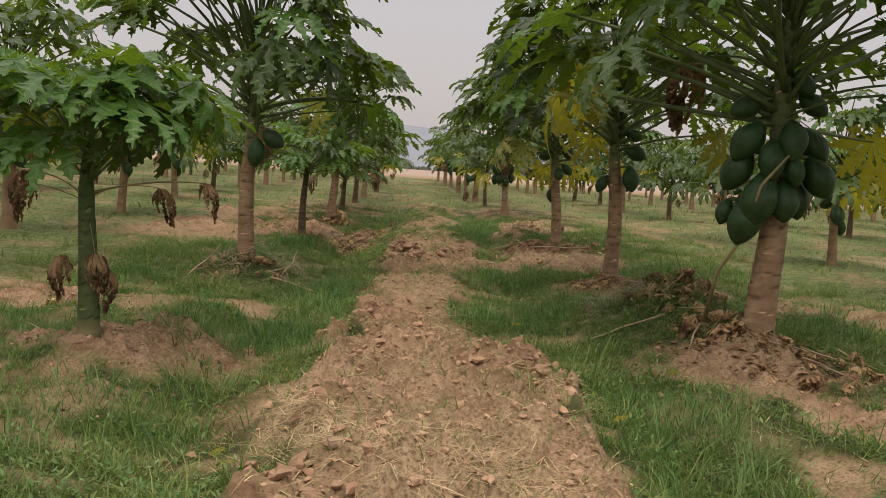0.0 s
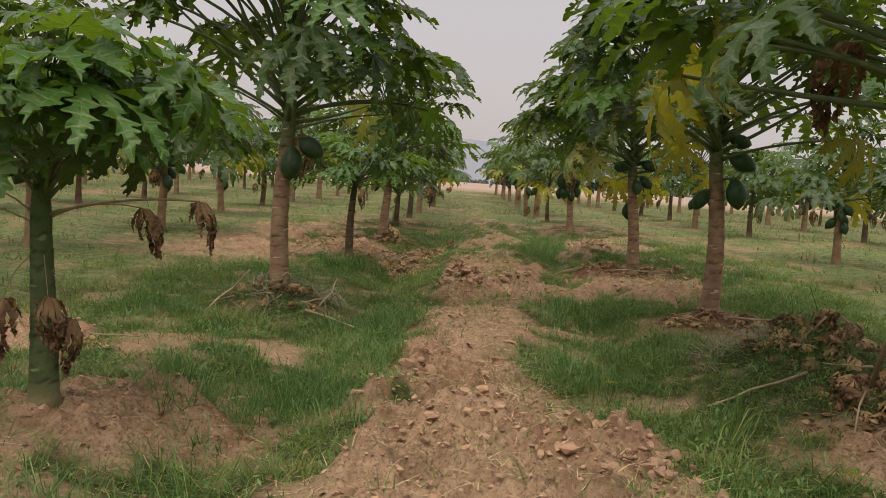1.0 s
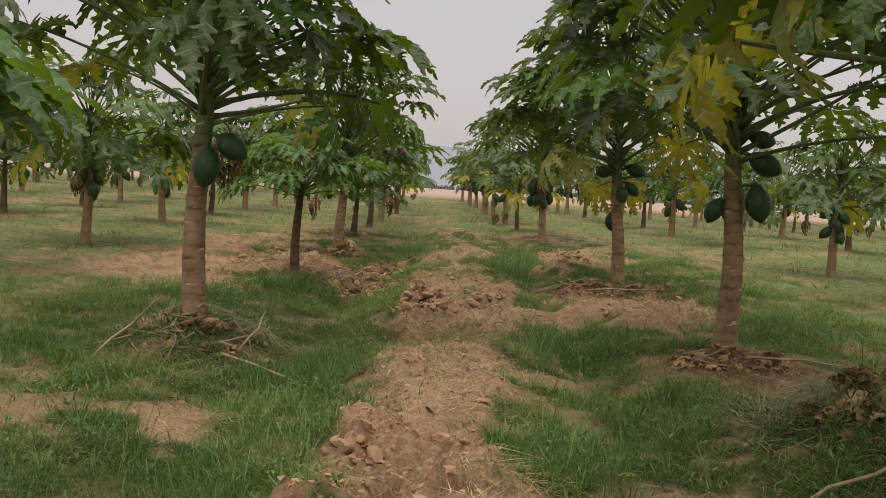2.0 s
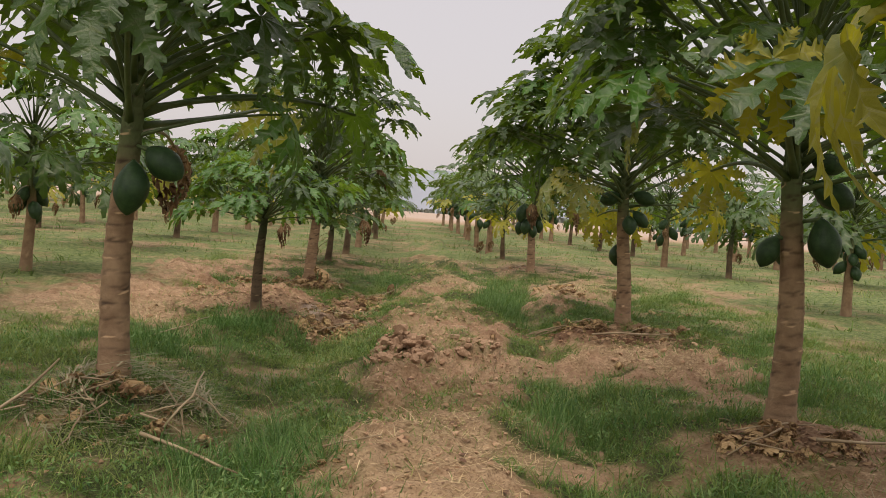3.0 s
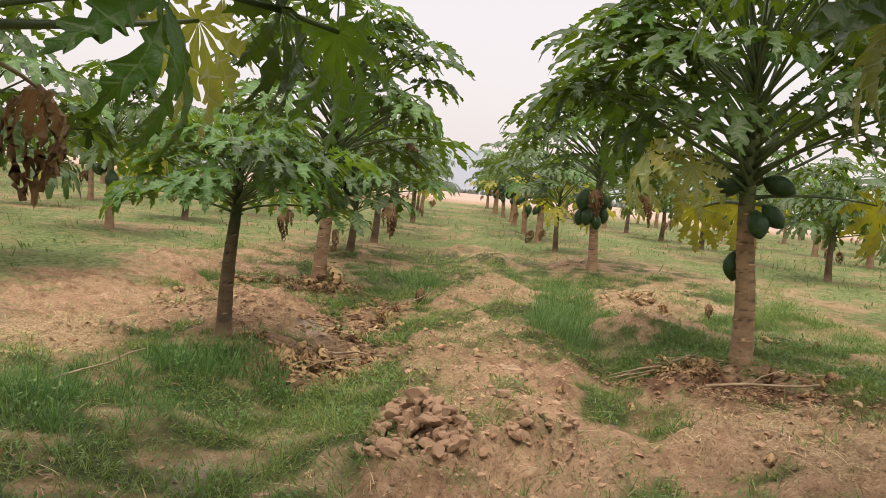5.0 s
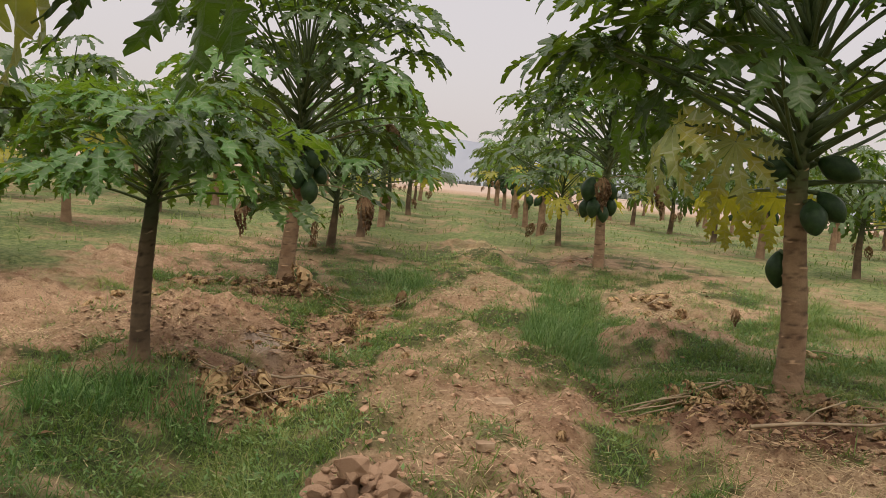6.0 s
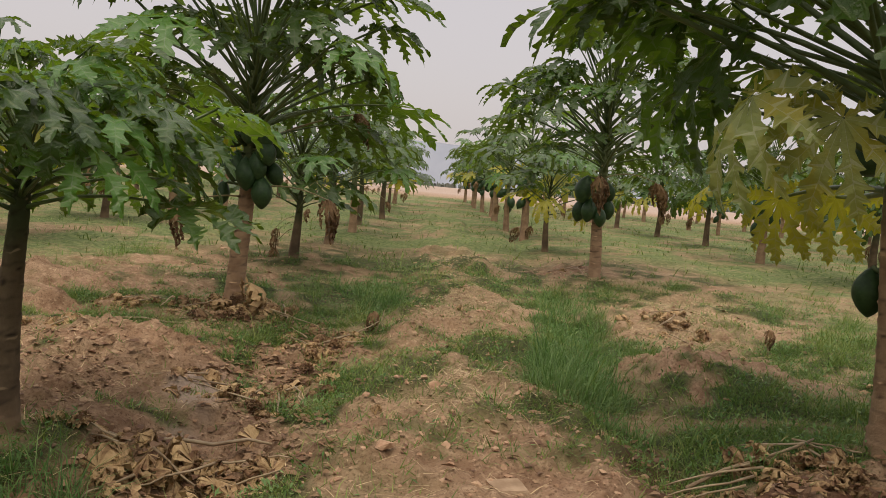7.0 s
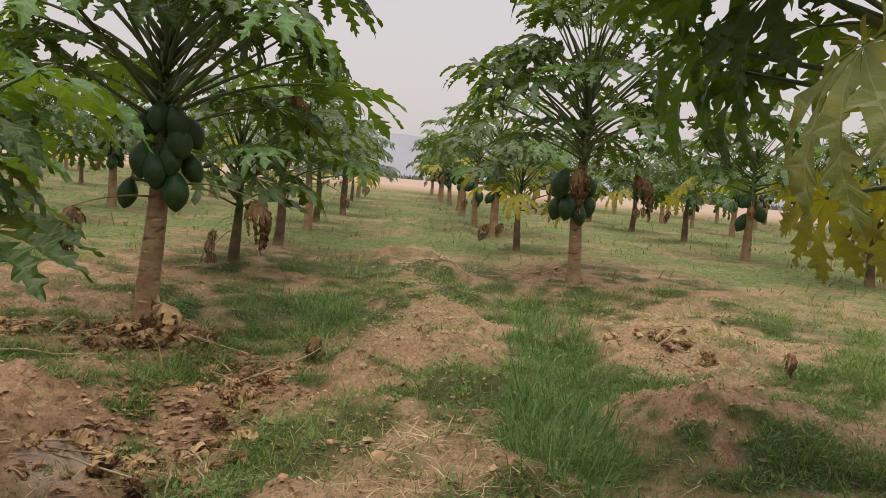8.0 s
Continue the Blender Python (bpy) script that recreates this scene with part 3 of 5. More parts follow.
COARSE = {key: [blade_mesh("leaf_coarse_" + key, 150 + i, d, mat, 0.03, 0) for i, d in enumerate((0.7, 1.0))] for key, mat in (("green", LEAF), ("young", LEAF_YOUNG), ("yellow", LEAF_YELLOW))}
COARSE["dry"] = FAR_BLADES["dry"]
STALKS = [petiole_mesh("petiole", s, 0.0140, 0.0064, PETIOLE) for s in (-0.04, 0.16, 0.30)]
STALKS_DRY = [petiole_mesh("petiole_dry", s, 0.012, 0.006, PETIOLE_DRY) for s in (0.2, 0.5)]
FAR_STALKS = [petiole_mesh("petiole_far", s, 0.015, 0.008, PETIOLE, 4, 3) for s in (-0.05, 0.2)]
FAR_FRUIT = [fruit_mesh("papaya_far", 5, 0.2, 5, 6)]
FRUITS = [fruit_mesh("papaya", i, l) for i, l in enumerate((0.0, 0.5, -0.4))]


def trunk_mesh(name, h, top, r, mat, seed, lean=(0, 0), rings=True, sides=14):
    """Ringed trunk from just under the ground to the growing tip."""
    rn = random.Random(seed)
    n = int((top + 0.06) / (0.0095 if rings else 0.12)) + 2
    vs, fs, scar, rise, groove = [], [], [], [], []
    step = 0.055 * rn.uniform(0.85, 1.15)
    for i in range(n + 1):
        z = -0.06 + (top + 0.06) * i / n
        s = max(0, z) / top
        rad = r * (1.16 - 0.16 * min(1, max(0, z) / 0.12)) if z < 0.12 else r * (1 - 0.30 * (z - 0.12) / max(h - 0.12, 0.1)) if z < h else r * 0.70 * (1 - 0.72 * (z - h) / (top - h + 0.01))
        for k in range(sides):
            a = 2 * math.pi * k / sides
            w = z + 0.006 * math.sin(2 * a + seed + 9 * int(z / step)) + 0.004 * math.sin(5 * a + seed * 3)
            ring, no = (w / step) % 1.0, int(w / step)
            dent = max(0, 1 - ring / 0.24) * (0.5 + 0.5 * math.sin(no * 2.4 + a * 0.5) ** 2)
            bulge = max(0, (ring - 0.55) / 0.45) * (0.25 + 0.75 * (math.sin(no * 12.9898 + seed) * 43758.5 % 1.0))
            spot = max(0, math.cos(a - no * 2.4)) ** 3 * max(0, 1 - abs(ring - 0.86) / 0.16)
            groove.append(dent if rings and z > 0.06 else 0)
            q = rad * (1 + (0.07 * bulge - 0.035 * dent + 0.08 * spot if rings else 0)) * (1 + 0.03 * math.sin(3 * a + z * 6 + seed))
            vs.append((q * math.cos(a) + lean[0] * s + 0.012 * math.sin(z * 5 + seed), q * math.sin(a) + lean[1] * s, z))
            scar.append(min(1, spot) if z > 0.1 else 0)
            rise.append(min(1, z / h))
    for i in range(n):
        for k in range(sides):
            k2 = (k + 1) % sides
            fs.append((i * sides + k, i * sides + k2, (i + 1) * sides + k2, (i + 1) * sides + k))
    fs.append(tuple(n * sides + k for k in range(sides)))
    me = mesh_of(name, vs, fs, [mat])
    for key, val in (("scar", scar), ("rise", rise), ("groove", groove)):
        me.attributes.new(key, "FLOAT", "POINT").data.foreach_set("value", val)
    return me


def add_leaf(root, r, base, az, elev, length, size, kind, pitch, far=False, exact=False):
    """A stalk that rises at elev (degrees) towards az, with its blade tipped pitch degrees below the level."""
    dry = kind == "dry"
    me, tip = r.choice(STALKS_DRY if dry else FAR_STALKS if far else STALKS)
    if exact:
        elev, length = elev - math.degrees(math.atan2(tip.z, tip.y)), length / tip.length
    m = Matrix.Translation(base) @ pose(0, 0, 0, 0, 0, az) @ pose(0, 0, 0, elev, 0, 0) @ Matrix.Scale(length, 4)
    blade = r.choice((HERO if exact else COARSE if far == "joined" else FAR_BLADES if far else BLADES)[kind])
    tilt = pose(0, 0, 0, r.uniform(-12, 12), r.uniform(-12, 12), 0) if dry else pose(0, 0, 0, -pitch, r.uniform(-18, 18), 0)
    want = Matrix.Translation(m @ tip) @ pose(0, 0, 0, 0, 0, az + r.uniform(-16, 16)) @ tilt @ Matrix.Scale(size, 4)
    if far == "joined":
        return [(me, m), (blade, want)]
    st = part("petiole", me, root, m)
    label = {"yellow": "yellowing lobed leaf", "pale": "pale yellow-green lobed leaf", "dry": "withered brown hanging leaf"}.get(kind, "")
    part("dry_leaf" if dry else "leaf", blade, st, m.inverted() @ want, label)
    return []


def add_leaf_to(root, r, base, tip, size, kind, pitch):
    """The same with the stalk's end at a place in the world."""
    d = Vector(tip) - root.location - Vector(base)
    flat = math.hypot(d.x, d.y)
    add_leaf(root, r, Vector(base), -math.degrees(math.atan2(d.x, d.y)), math.degrees(math.atan2(d.z, flat)), d.length, size, kind, pitch, exact=True)


def joined(name, pieces):
    """One mesh from (mesh, matrix) pairs."""
    vs, fs, mats, idx, vein = [], [], [], [], []
    for me, m in pieces:
        o = len(vs)
        vs += [m @ v.co for v in me.vertices]
        mat = me.materials[0]
        if mat not in mats:
            mats.append(mat)
        at = me.attributes.get("vein")
        vein += [a.value for a in at.data] if at else [0.0] * len(me.vertices)
        for f in me.polygons:
            fs.append([o + i for i in f.vertices])
            idx.append(mats.index(mat))
    out = mesh_of(name, vs, fs, mats, True, idx)
    out.attributes.new("vein", "FLOAT", "POINT").data.foreach_set("value", vein)
    return out


def papaya_tree(x, y, h, stem, r, leaves, reach, size, seed, bark=BARK, fruits=(), yellow=0, dry=0, lean=(0, 0), young=0.15, far=False, low=24, high=78, droop=22, extra=(), hung=(), shrink=0.22, label="", group=""):
    """h: where the lowest stalks begin; stem: top of the trunk; reach: stalk length; size: blade length;
    fruits: (height, azimuth, length, tilt) each; extra: (place of the stalk's end, kind, size, pitch, stem height) each;
    hung: (middle of a fruit in the world, length, tilt) each; shrink: how much shorter the upper stalks are."""
    rn = random.Random(seed)
    root = new("papaya_tree")
    root.location = (x, y, place_z(x, y) - 0.005)
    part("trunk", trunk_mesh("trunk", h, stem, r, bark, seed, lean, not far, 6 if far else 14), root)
    pieces = []
    leaves = int(leaves * 0.68) if far == "joined" else leaves
    for i in range(leaves):
        f = (i + 0.5) / leaves
        z = h + (stem - h) * f ** 0.9
        s = z / stem
        az = i * 137.5 + rn.uniform(-18, 18) + seed * 40
        elev = low + (high - low) * f ** 1.3 + rn.uniform(-6, 6)
        ln = reach * (1.0 - shrink * f ** 1.8) * rn.choice((0.62, 0.8, 0.95, 1.0, 1.05)) * rn.uniform(0.92, 1.08)
        kind = "yellow" if i < yellow else "young" if rn.random() < young + 0.3 * (f > 0.75) else "green"
        pitch = droop * (1 - f) ** 1.7 - 6 + rn.uniform(-12, 14)
        pieces += add_leaf(root, rn, Vector((lean[0] * s, lean[1] * s, z)), az, elev, ln, size * (1 - 0.2 * f * f) * rn.uniform(0.88, 1.12), kind, pitch, far)
    for i in range(dry):
        pieces += add_leaf(root, rn, Vector((lean[0] * h / stem, lean[1] * h / stem, h - 0.03 - 0.05 * i)), rn.uniform(0, 360), rn.uniform(-22, 2), reach * rn.uniform(0.4, 0.65), size * rn.uniform(0.5, 0.7), "dry", 60, far)
    if pieces:
        part("crown", joined("crown", pieces), root)
    for tip, kind, sz, pitch, z in extra:
        s = z / stem
        add_leaf_to(root, rn, (lean[0] * s, lean[1] * s, z), tip, sz, kind, pitch)
    for z, az, ln, tilt in fruits:
        a, s = radians(az), z / stem
        d = r * 0.6
        m = Matrix.Translation((lean[0] * s + d * math.sin(a), lean[1] * s + d * math.cos(a), z)) @ pose(0, 0, 0, 0, 0, -az) @ pose(0, 0, 0, tilt, 0, 0) @ Matrix.Scale(ln, 4)
        part("fruit", rn.choice(FAR_FRUIT if far else FRUITS), root, m)
    for (cx, cy, cz), ln, tilt in hung:
        dx, dy, dz = cx - x, cy - y, cz - root.location.z
        dx, dy = dx - lean[0] * dz / stem, dy - lean[1] * dz / stem
        m = Matrix.Translation((cx - x, cy - y, dz)) @ pose(0, 0, 0, 0, 0, -math.degrees(math.atan2(dx, dy))) @ pose(0, 0, 0, tilt, 0, 0) @ Matrix.Scale(ln, 4) @ Matrix.Translation((0, 0, 0.5))
        fr = part("fruit", rn.choice(FRUITS), root, m)
        top, zt = m @ Vector((0, 0, -0.03)), dz + 0.35 * ln
        foot = Vector((lean[0] * zt / stem, lean[1] * zt / stem, zt))
        inv = m.inverted()
        part("fruit_stalk", mesh_of("fruit_stalk", *tube([inv @ foot, inv @ foot.lerp(top, 0.6), inv @ top], [0.010 / ln, 0.008 / ln, 0.012 / ln], 6), [PETIOLE]), fr)
    return tagged(root, label or "papaya tree with ringed grey-brown trunk and lobed green leaves", "papaya tree", group or "orchard papaya trees")


def cluster(n, lo, hi, ln, seed):
    """n fruits round the stem, the upper ones smaller and standing further out."""
    rn = random.Random(seed)
    return [(lo + (hi - lo) * (i + 0.5) / n + ln * 0.75, i * 137.5 + rn.uniform(-20, 20), ln * rn.uniform(0.8, 1.15), rn.uniform(14, 38) + 18 * i / n) for i in range(n)]


G1 = "papaya trees beside the strip"
papaya_tree(-1.43, 3.33, 0.62, 0.84, 0.042, 32, 0.45, 0.31, 1, BARK_GREEN, dry=0, young=0.65, low=40, high=58, droop=10, label="young papaya tree with slim green trunk and withered hanging leaves", group=G1,
            extra=[((-1.22, 3.12, 0.98), "green", 0.30, 72, 0.64), ((-1.08, 3.12, 0.99), "green", 0.31, 66, 0.66), ((-0.98, 3.25, 1.10), "young", 0.32, 40, 0.7), ((-1.75, 3.15, 1.12), "young", 0.31, 30, 0.7), ((-1.20, 3.50, 0.66), "dry", 0.20, 60, 0.58), ((-0.98, 3.40, 0.70), "dry", 0.19, 60, 0.6),
                   ((-1.665, 3.35, 0.90), "yellow", 0.24, 82, 0.6), ((-1.75, 3.42, 0.70), "dry", 0.24, 60, 0.56), ((-1.66, 3.30, 0.66), "dry", 0.2, 60, 0.56), ((-1.36, 3.24, 0.40), "dry", 0.20, 60, 0.5), ((-1.51, 3.26, 0.38), "dry", 0.22, 60, 0.5), ((-1.34, 3.34, 0.32), "dry", 0.20, 60, 0.45)])
papaya_tree(-1.46, 6.1, 1.0, 1.72, 0.060, 70, 1.0, 0.40, 2, BARK, (), 1, 0, low=30, lean=(0.03, 0), hung=[((-1.376, 6.0, 0.832), 0.215, 8), ((-1.276, 6.04, 0.937), 0.20, 58)], label="tall papaya tree with ringed pale brown trunk and few green fruits", group=G1,
            extra=[((-1.11, 7.08, 1.29), "pale", 0.36, 62, 1.02), ((-1.60, 7.10, 1.05), "dry", 0.42, 60, 0.98), ((-0.90, 5.90, 1.50), "green", 0.38, 45, 1.2), ((-0.85, 6.6, 1.62), "green", 0.41, 12, 1.2), ((-0.82, 6.12, 1.17), "young", 0.34, 52, 0.97), ((-0.66, 6.95, 1.27), "young", 0.34, 68, 1.06), ((-0.78, 6.78, 1.29), "green", 0.34, 64, 1.08)])
papaya_tree(-1.51, 8.83, 0.66, 0.90, 0.040, 44, 0.46, 0.27, 3, BARK_DARK, young=0.6, low=16, high=64, droop=16, lean=(0.02, 0), label="low papaya tree with thin dark trunk and umbrella crown", group=G1,
            extra=[((-1.25, 8.5, 0.96), "green", 0.26, 30, 0.7), ((-1.05, 8.75, 0.95), "green", 0.28, 22, 0.7), ((-0.98, 9.0, 0.98), "young", 0.28, 15, 0.72)])
papaya_tree(-1.55, 11.4, 0.95, 1.62, 0.058, 62, 0.95, 0.39, 4, BARK, (), 0, 0, low=28, lean=(0.03, 0), hung=[((-1.512, 11.3, 1.0), 0.17, 30), ((-1.43, 11.3, 0.98), 0.18, 25), ((-1.409, 11.3, 0.89), 0.19, 30), ((-1.387, 11.4, 0.937), 0.19, 32), ((-1.60, 11.4, 0.974), 0.17, 30), ((-1.586, 11.3, 0.79), 0.19, 12), ((-1.517, 11.28, 0.75), 0.20, 8), ((-1.452, 11.3, 0.80), 0.18, 15), ((-1.372, 11.4, 0.765), 0.17, 25), ((-1.417, 11.3, 0.65), 0.20, 8), ((-1.682, 11.4, 0.62), 0.16, 10), ((-1.60, 11.5, 0.80), 0.18, 20)], label="papaya tree with reddish brown trunk and green fruit cluster", group=G1,
            extra=[((-1.78, 11.0, 0.56), "dry", 0.29, 60, 0.66), ((-1.01, 11.25, 0.64), "dry", 0.29, 60, 0.68), ((-0.94, 11.72, 1.18), "dry", 0.26, 60, 0.95), ((-1.2, 11.2, 1.5), "green", 0.38, 20, 1.1), ((-0.95, 11.6, 1.5), "green", 0.39, 8, 1.1)])
papaya_tree(-1.70, 13.75, 0.42, 1.0, 0.045, 34, 0.66, 0.34, 5, BARK_DARK, dry=3, low=22, far=True, group=G1)
papaya_tree(-1.70, 15.5, 0.6, 1.3, 0.05, 32, 0.75, 0.36, 6, BARK_DARK, dry=1, far=True, group=G1)
papaya_tree(-1.76, 17.6, 0.7, 1.4, 0.055, 32, 0.8, 0.36, 7, BARK, dry=1, far=True, group=G1)
papaya_tree(1.47, 3.75, 1.0, 1.75, 0.068, 84, 0.98, 0.40, 11, BARK, (), 0, 0, low=22, lean=(0.0, 0.02), hung=[((1.482, 3.64, 1.05), 0.20, 25), ((1.31, 3.70, 1.04), 0.21, 35), ((1.387, 3.63, 0.962), 0.19, 18), ((1.61, 3.75, 1.04), 0.18, 40), ((1.63, 3.70, 0.90), 0.21, 30), ((1.487, 3.62, 0.92), 0.14, 10), ((1.29, 3.74, 0.91), 0.21, 28), ((1.37, 3.65, 0.79), 0.26, 8), ((1.33, 3.69, 0.69), 0.23, 10), ((1.274, 3.82, 0.72), 0.13, 15), ((1.521, 3.70, 1.30), 0.14, 45), ((1.58, 3.72, 1.215), 0.15, 55), ((1.30, 3.75, 1.19), 0.17, 65), ((1.475, 3.66, 0.79), 0.20, 8), ((1.58, 3.80, 0.80), 0.20, 15)], label="stout papaya tree with ringed trunk and large green fruit cluster", group=G1,
            extra=[((0.56, 4.30, 1.28), "yellow", 0.44, 58, 1.0), ((0.62, 3.95, 1.36), "pale", 0.34, 74, 1.05), ((1.16, 4.20, 1.42), "dry", 0.42, 60, 1.1), ((2.1, 4.2, 1.1), "yellow", 0.37, 55, 1.0)])
papaya_tree(1.25, 6.12, 0.97, 1.68, 0.056, 70, 1.0, 0.40, 12, BARK, (), 0, 0, low=26, lean=(-0.07, 0.0), hung=[((1.122, 6.1, 0.779), 0.14, 25), ((1.32, 6.05, 0.83), 0.20, 15), ((1.33, 6.05, 1.02), 0.18, 62), ((1.33, 6.12, 1.14), 0.14, 78), ((1.24, 6.22, 0.80), 0.18, 20)], label="papaya tree with scarred trunk, yellowing leaves and green fruits", group=G1,
            extra=[((0.50, 6.05, 1.72), "green", 0.40, 14, 1.25), ((0.56, 5.80, 1.86), "green", 0.40, 6, 1.35), ((0.46, 6.35, 1.58), "young", 0.38, 20, 1.2), ((0.50, 5.9, 1.56), "green", 0.38, 8, 1.2), ((0.72, 5.15, 1.34), "yellow", 0.32, 84, 1.0), ((0.70, 6.50, 1.42), "pale", 0.39, 50, 1.0), ((1.2, 7.2, 1.15), "yellow", 0.32, 82, 0.95), ((1.75, 5.5, 1.15), "yellow", 0.34, 60, 0.95)])
papaya_tree(1.22, 9.13, 0.94, 1.68, 0.058, 68, 1.0, 0.39, 13, BARK, (), 0, 0, low=26, lean=(-0.10, 0), hung=[((1.045, 9.1, 1.01), 0.18, 72), ((1.30, 9.1, 1.03), 0.18, 70), ((1.184, 8.99, 0.82), 0.17, 35), ((1.27, 9.05, 0.87), 0.16, 45), ((1.145, 9.22, 0.58), 0.17, 4)], label="papaya tree with ringed trunk, yellow lower leaves and green fruits", group=G1,
            extra=[((0.54, 8.73, 1.12), "pale", 0.38, 50, 0.9), ((0.74, 8.62, 1.07), "pale", 0.28, 76, 0.92), ((1.13, 10.08, 0.87), "yellow", 0.32, 78, 0.85), ((1.42, 10.2, 0.90), "yellow", 0.34, 74, 0.88), ((1.9, 9.3, 0.98), "yellow", 0.37, 60, 0.9), ((0.56, 9.75, 1.28), "young", 0.36, 58, 1.05), ((0.76, 9.95, 1.24), "green", 0.36, 62, 1.02), ((0.60, 9.30, 1.36), "green", 0.36, 50, 1.05), ((0.48, 9.45, 1.62), "green", 0.38, 30, 1.2), ((0.45, 8.9, 1.82), "green", 0.39, 6, 1.4), ((0.50, 9.4, 1.98), "green", 0.39, 0, 1.4), ((0.62, 8.75, 2.1), "green", 0.38, -4, 1.5), ((0.50, 9.15, 1.62), "green", 0.41, 4, 1.25), ((0.62, 8.7, 1.70), "green", 0.39, 0, 1.35), ((0.55, 9.6, 1.5), "young", 0.41, 10, 1.2)])
papaya_tree(0.97, 14.0, 0.95, 1.66, 0.055, 60, 1.02, 0.39, 14, BARK, (), 0, 0, hung=[((0.80, 13.92, 0.84), 0.26, 15), ((0.86, 13.9, 0.66), 0.22, 8), ((0.955, 13.9, 0.61), 0.19, 6), ((0.80, 14.05, 0.65), 0.22, 10), ((1.04, 14.0, 0.84), 0.18, 20), ((1.05, 14.05, 0.68), 0.2, 10)], group=G1,
            extra=[((0.90, 13.78, 0.96), "dry", 0.36, 60, 0.92), ((1.5, 14.2, 0.95), "dry", 0.4, 60, 0.9), ((0.28, 13.9, 1.62), "green", 0.38, 8, 1.2), ((0.35, 14.2, 1.92), "green", 0.38, 0, 1.5), ((0.40, 13.6, 1.78), "green", 0.38, 4, 1.35), ((0.60, 13.5, 2.1), "green", 0.38, -5, 1.5)])
papaya_tree(0.77, 16.8, 0.45, 0.90, 0.04, 24, 0.62, 0.34, 15, BARK_DARK, (), 5, 1, far=True, low=20, label="small papaya tree with slim trunk and yellowing leaves", group=G1)

# rows further out, with a few kinds of tree
KINDS = []
for i, (h, stem, r, n, reach, size, fr, ye, dr, bark) in enumerate((
        (0.85, 1.45, 0.06, 34, 0.84, 0.44, 7, 1, 1, BARK), (0.6, 1.1, 0.05, 28, 0.7, 0.40, 0, 1, 2, BARK_DARK),
        (0.95, 1.55, 0.066, 34, 0.88, 0.44, 9, 2, 1, BARK), (0.75, 1.3, 0.055, 30, 0.75, 0.42, 3, 2, 1, BARK))):
    KINDS.append(dict(h=h, stem=stem, r=r, leaves=n, reach=reach, size=size, seed=30 + i, bark=bark, fruits=cluster(fr, h - 0.42, h - 0.08, 0.23, 50 + i) if fr else (), yellow=ye, dry=dr, low=12, droop=36, label="papaya tree in the further rows, spreading green crown", group="papaya trees in the further rows"))
first = {}
rn = random.Random(5)


def plant(x, y, far):
    k = rn.randrange(len(KINDS)), far
    if k not in first:
        first[k] = papaya_tree(x, y, far=far, **KINDS[k[0]])
    else:
        copy_thing(first[k], pose(x, y, place_z(x, y) - 0.005, 0, 0, rn.uniform(0, 360)) @ Matrix.Scale(rn.uniform(0.88, 1.1), 4))


for x, y in [(-4.2, 5.3), (-4.25, 8.1), (-4.2, 10.8), (-4.55, 13.9), (-4.6, 16.4), (4.2, 6.2), (4.15, 8.9), (4.1, 11.6), (4.12, 15.4), (3.7, 17.6), (3.75, 20.4), (3.5, 22.9)]:
    plant(x, y, True)
for k in range(0, 8):
    for sgn in (-1, 1):
        y = {0: 19.8 if sgn < 0 else 19.2, 1: 19.0 if sgn < 0 else 25.5}.get(k, 7.0 + k)
        while y < (31 if (k, sgn) == (0, -1) else 39):
            x = -1.76 - 0.045 * (y - 17.6) - 2.75 * k if sgn < 0 else 0.77 - 0.058 * (y - 16.8) + 2.95 * k
            if abs(x) < 0.62 * y + 1 and (k == 0 or rn.random() > 0.08):
                plant(x + rn.uniform(-0.15, 0.15), y + rn.uniform(-0.25, 0.25), "joined" if y > 19 or k > 2 else True)
            y += 2.6


# ---- grass, straw and clods ----
def scatter(n, box, weight, seed, top=1.0):
    """Random places in box, kept by the weight function."""
    rs = np.random.RandomState(seed)
    x, y = rs.uniform(box[0], box[1], n), rs.uniform(box[2], box[3], n)
    keep = rs.uniform(0, top, n) < weight(x, y)
    return x[keep], y[keep]


def blades_mesh(name, x, y, height, width, lean, mat, seed, lift=0.0, rise=1.0, az=None):
    rs = np.random.RandomState(seed)
    n = len(x)
    z = ground_z(x, y) + lift - 0.005
    az, turn = rs.uniform(0, 2 * np.pi, n) if az is None else az, rs.uniform(0, 2 * np.pi, n)
    ln = rs.uniform(0.5, 1.5, n) * lean
    dx, dy = np.cos(az) * ln * height, np.sin(az) * ln * height
    wx, wy = np.cos(turn) * width / 2, np.sin(turn) * width / 2
    up = height * np.sqrt(np.clip(1 - ln * ln, 0.04, 1)) * rise
    P = np.zeros((n, 5, 3), np.float32)
    P[:, 0] = np.stack([x - wx, y - wy, z], 1)
    P[:, 1] = np.stack([x + wx, y + wy, z], 1)
    P[:, 2] = np.stack([x - wx * 0.8 + dx * 0.38, y - wy * 0.8 + dy * 0.38, z + up * 0.7], 1)
    P[:, 3] = np.stack([x + wx * 0.8 + dx * 0.38, y + wy * 0.8 + dy * 0.38, z + up * 0.7], 1)
    P[:, 4] = np.stack([x + dx, y + dy, z + up * rs.uniform(0.6, 1.1, n)], 1)
    i = np.arange(n)[:, None] * 5
    tris = np.concatenate([i + [0, 1, 3], i + [0, 3, 2], i + [2, 3, 4]])
    return tri_mesh(name, P.reshape(-1, 3), tris, mat, True)


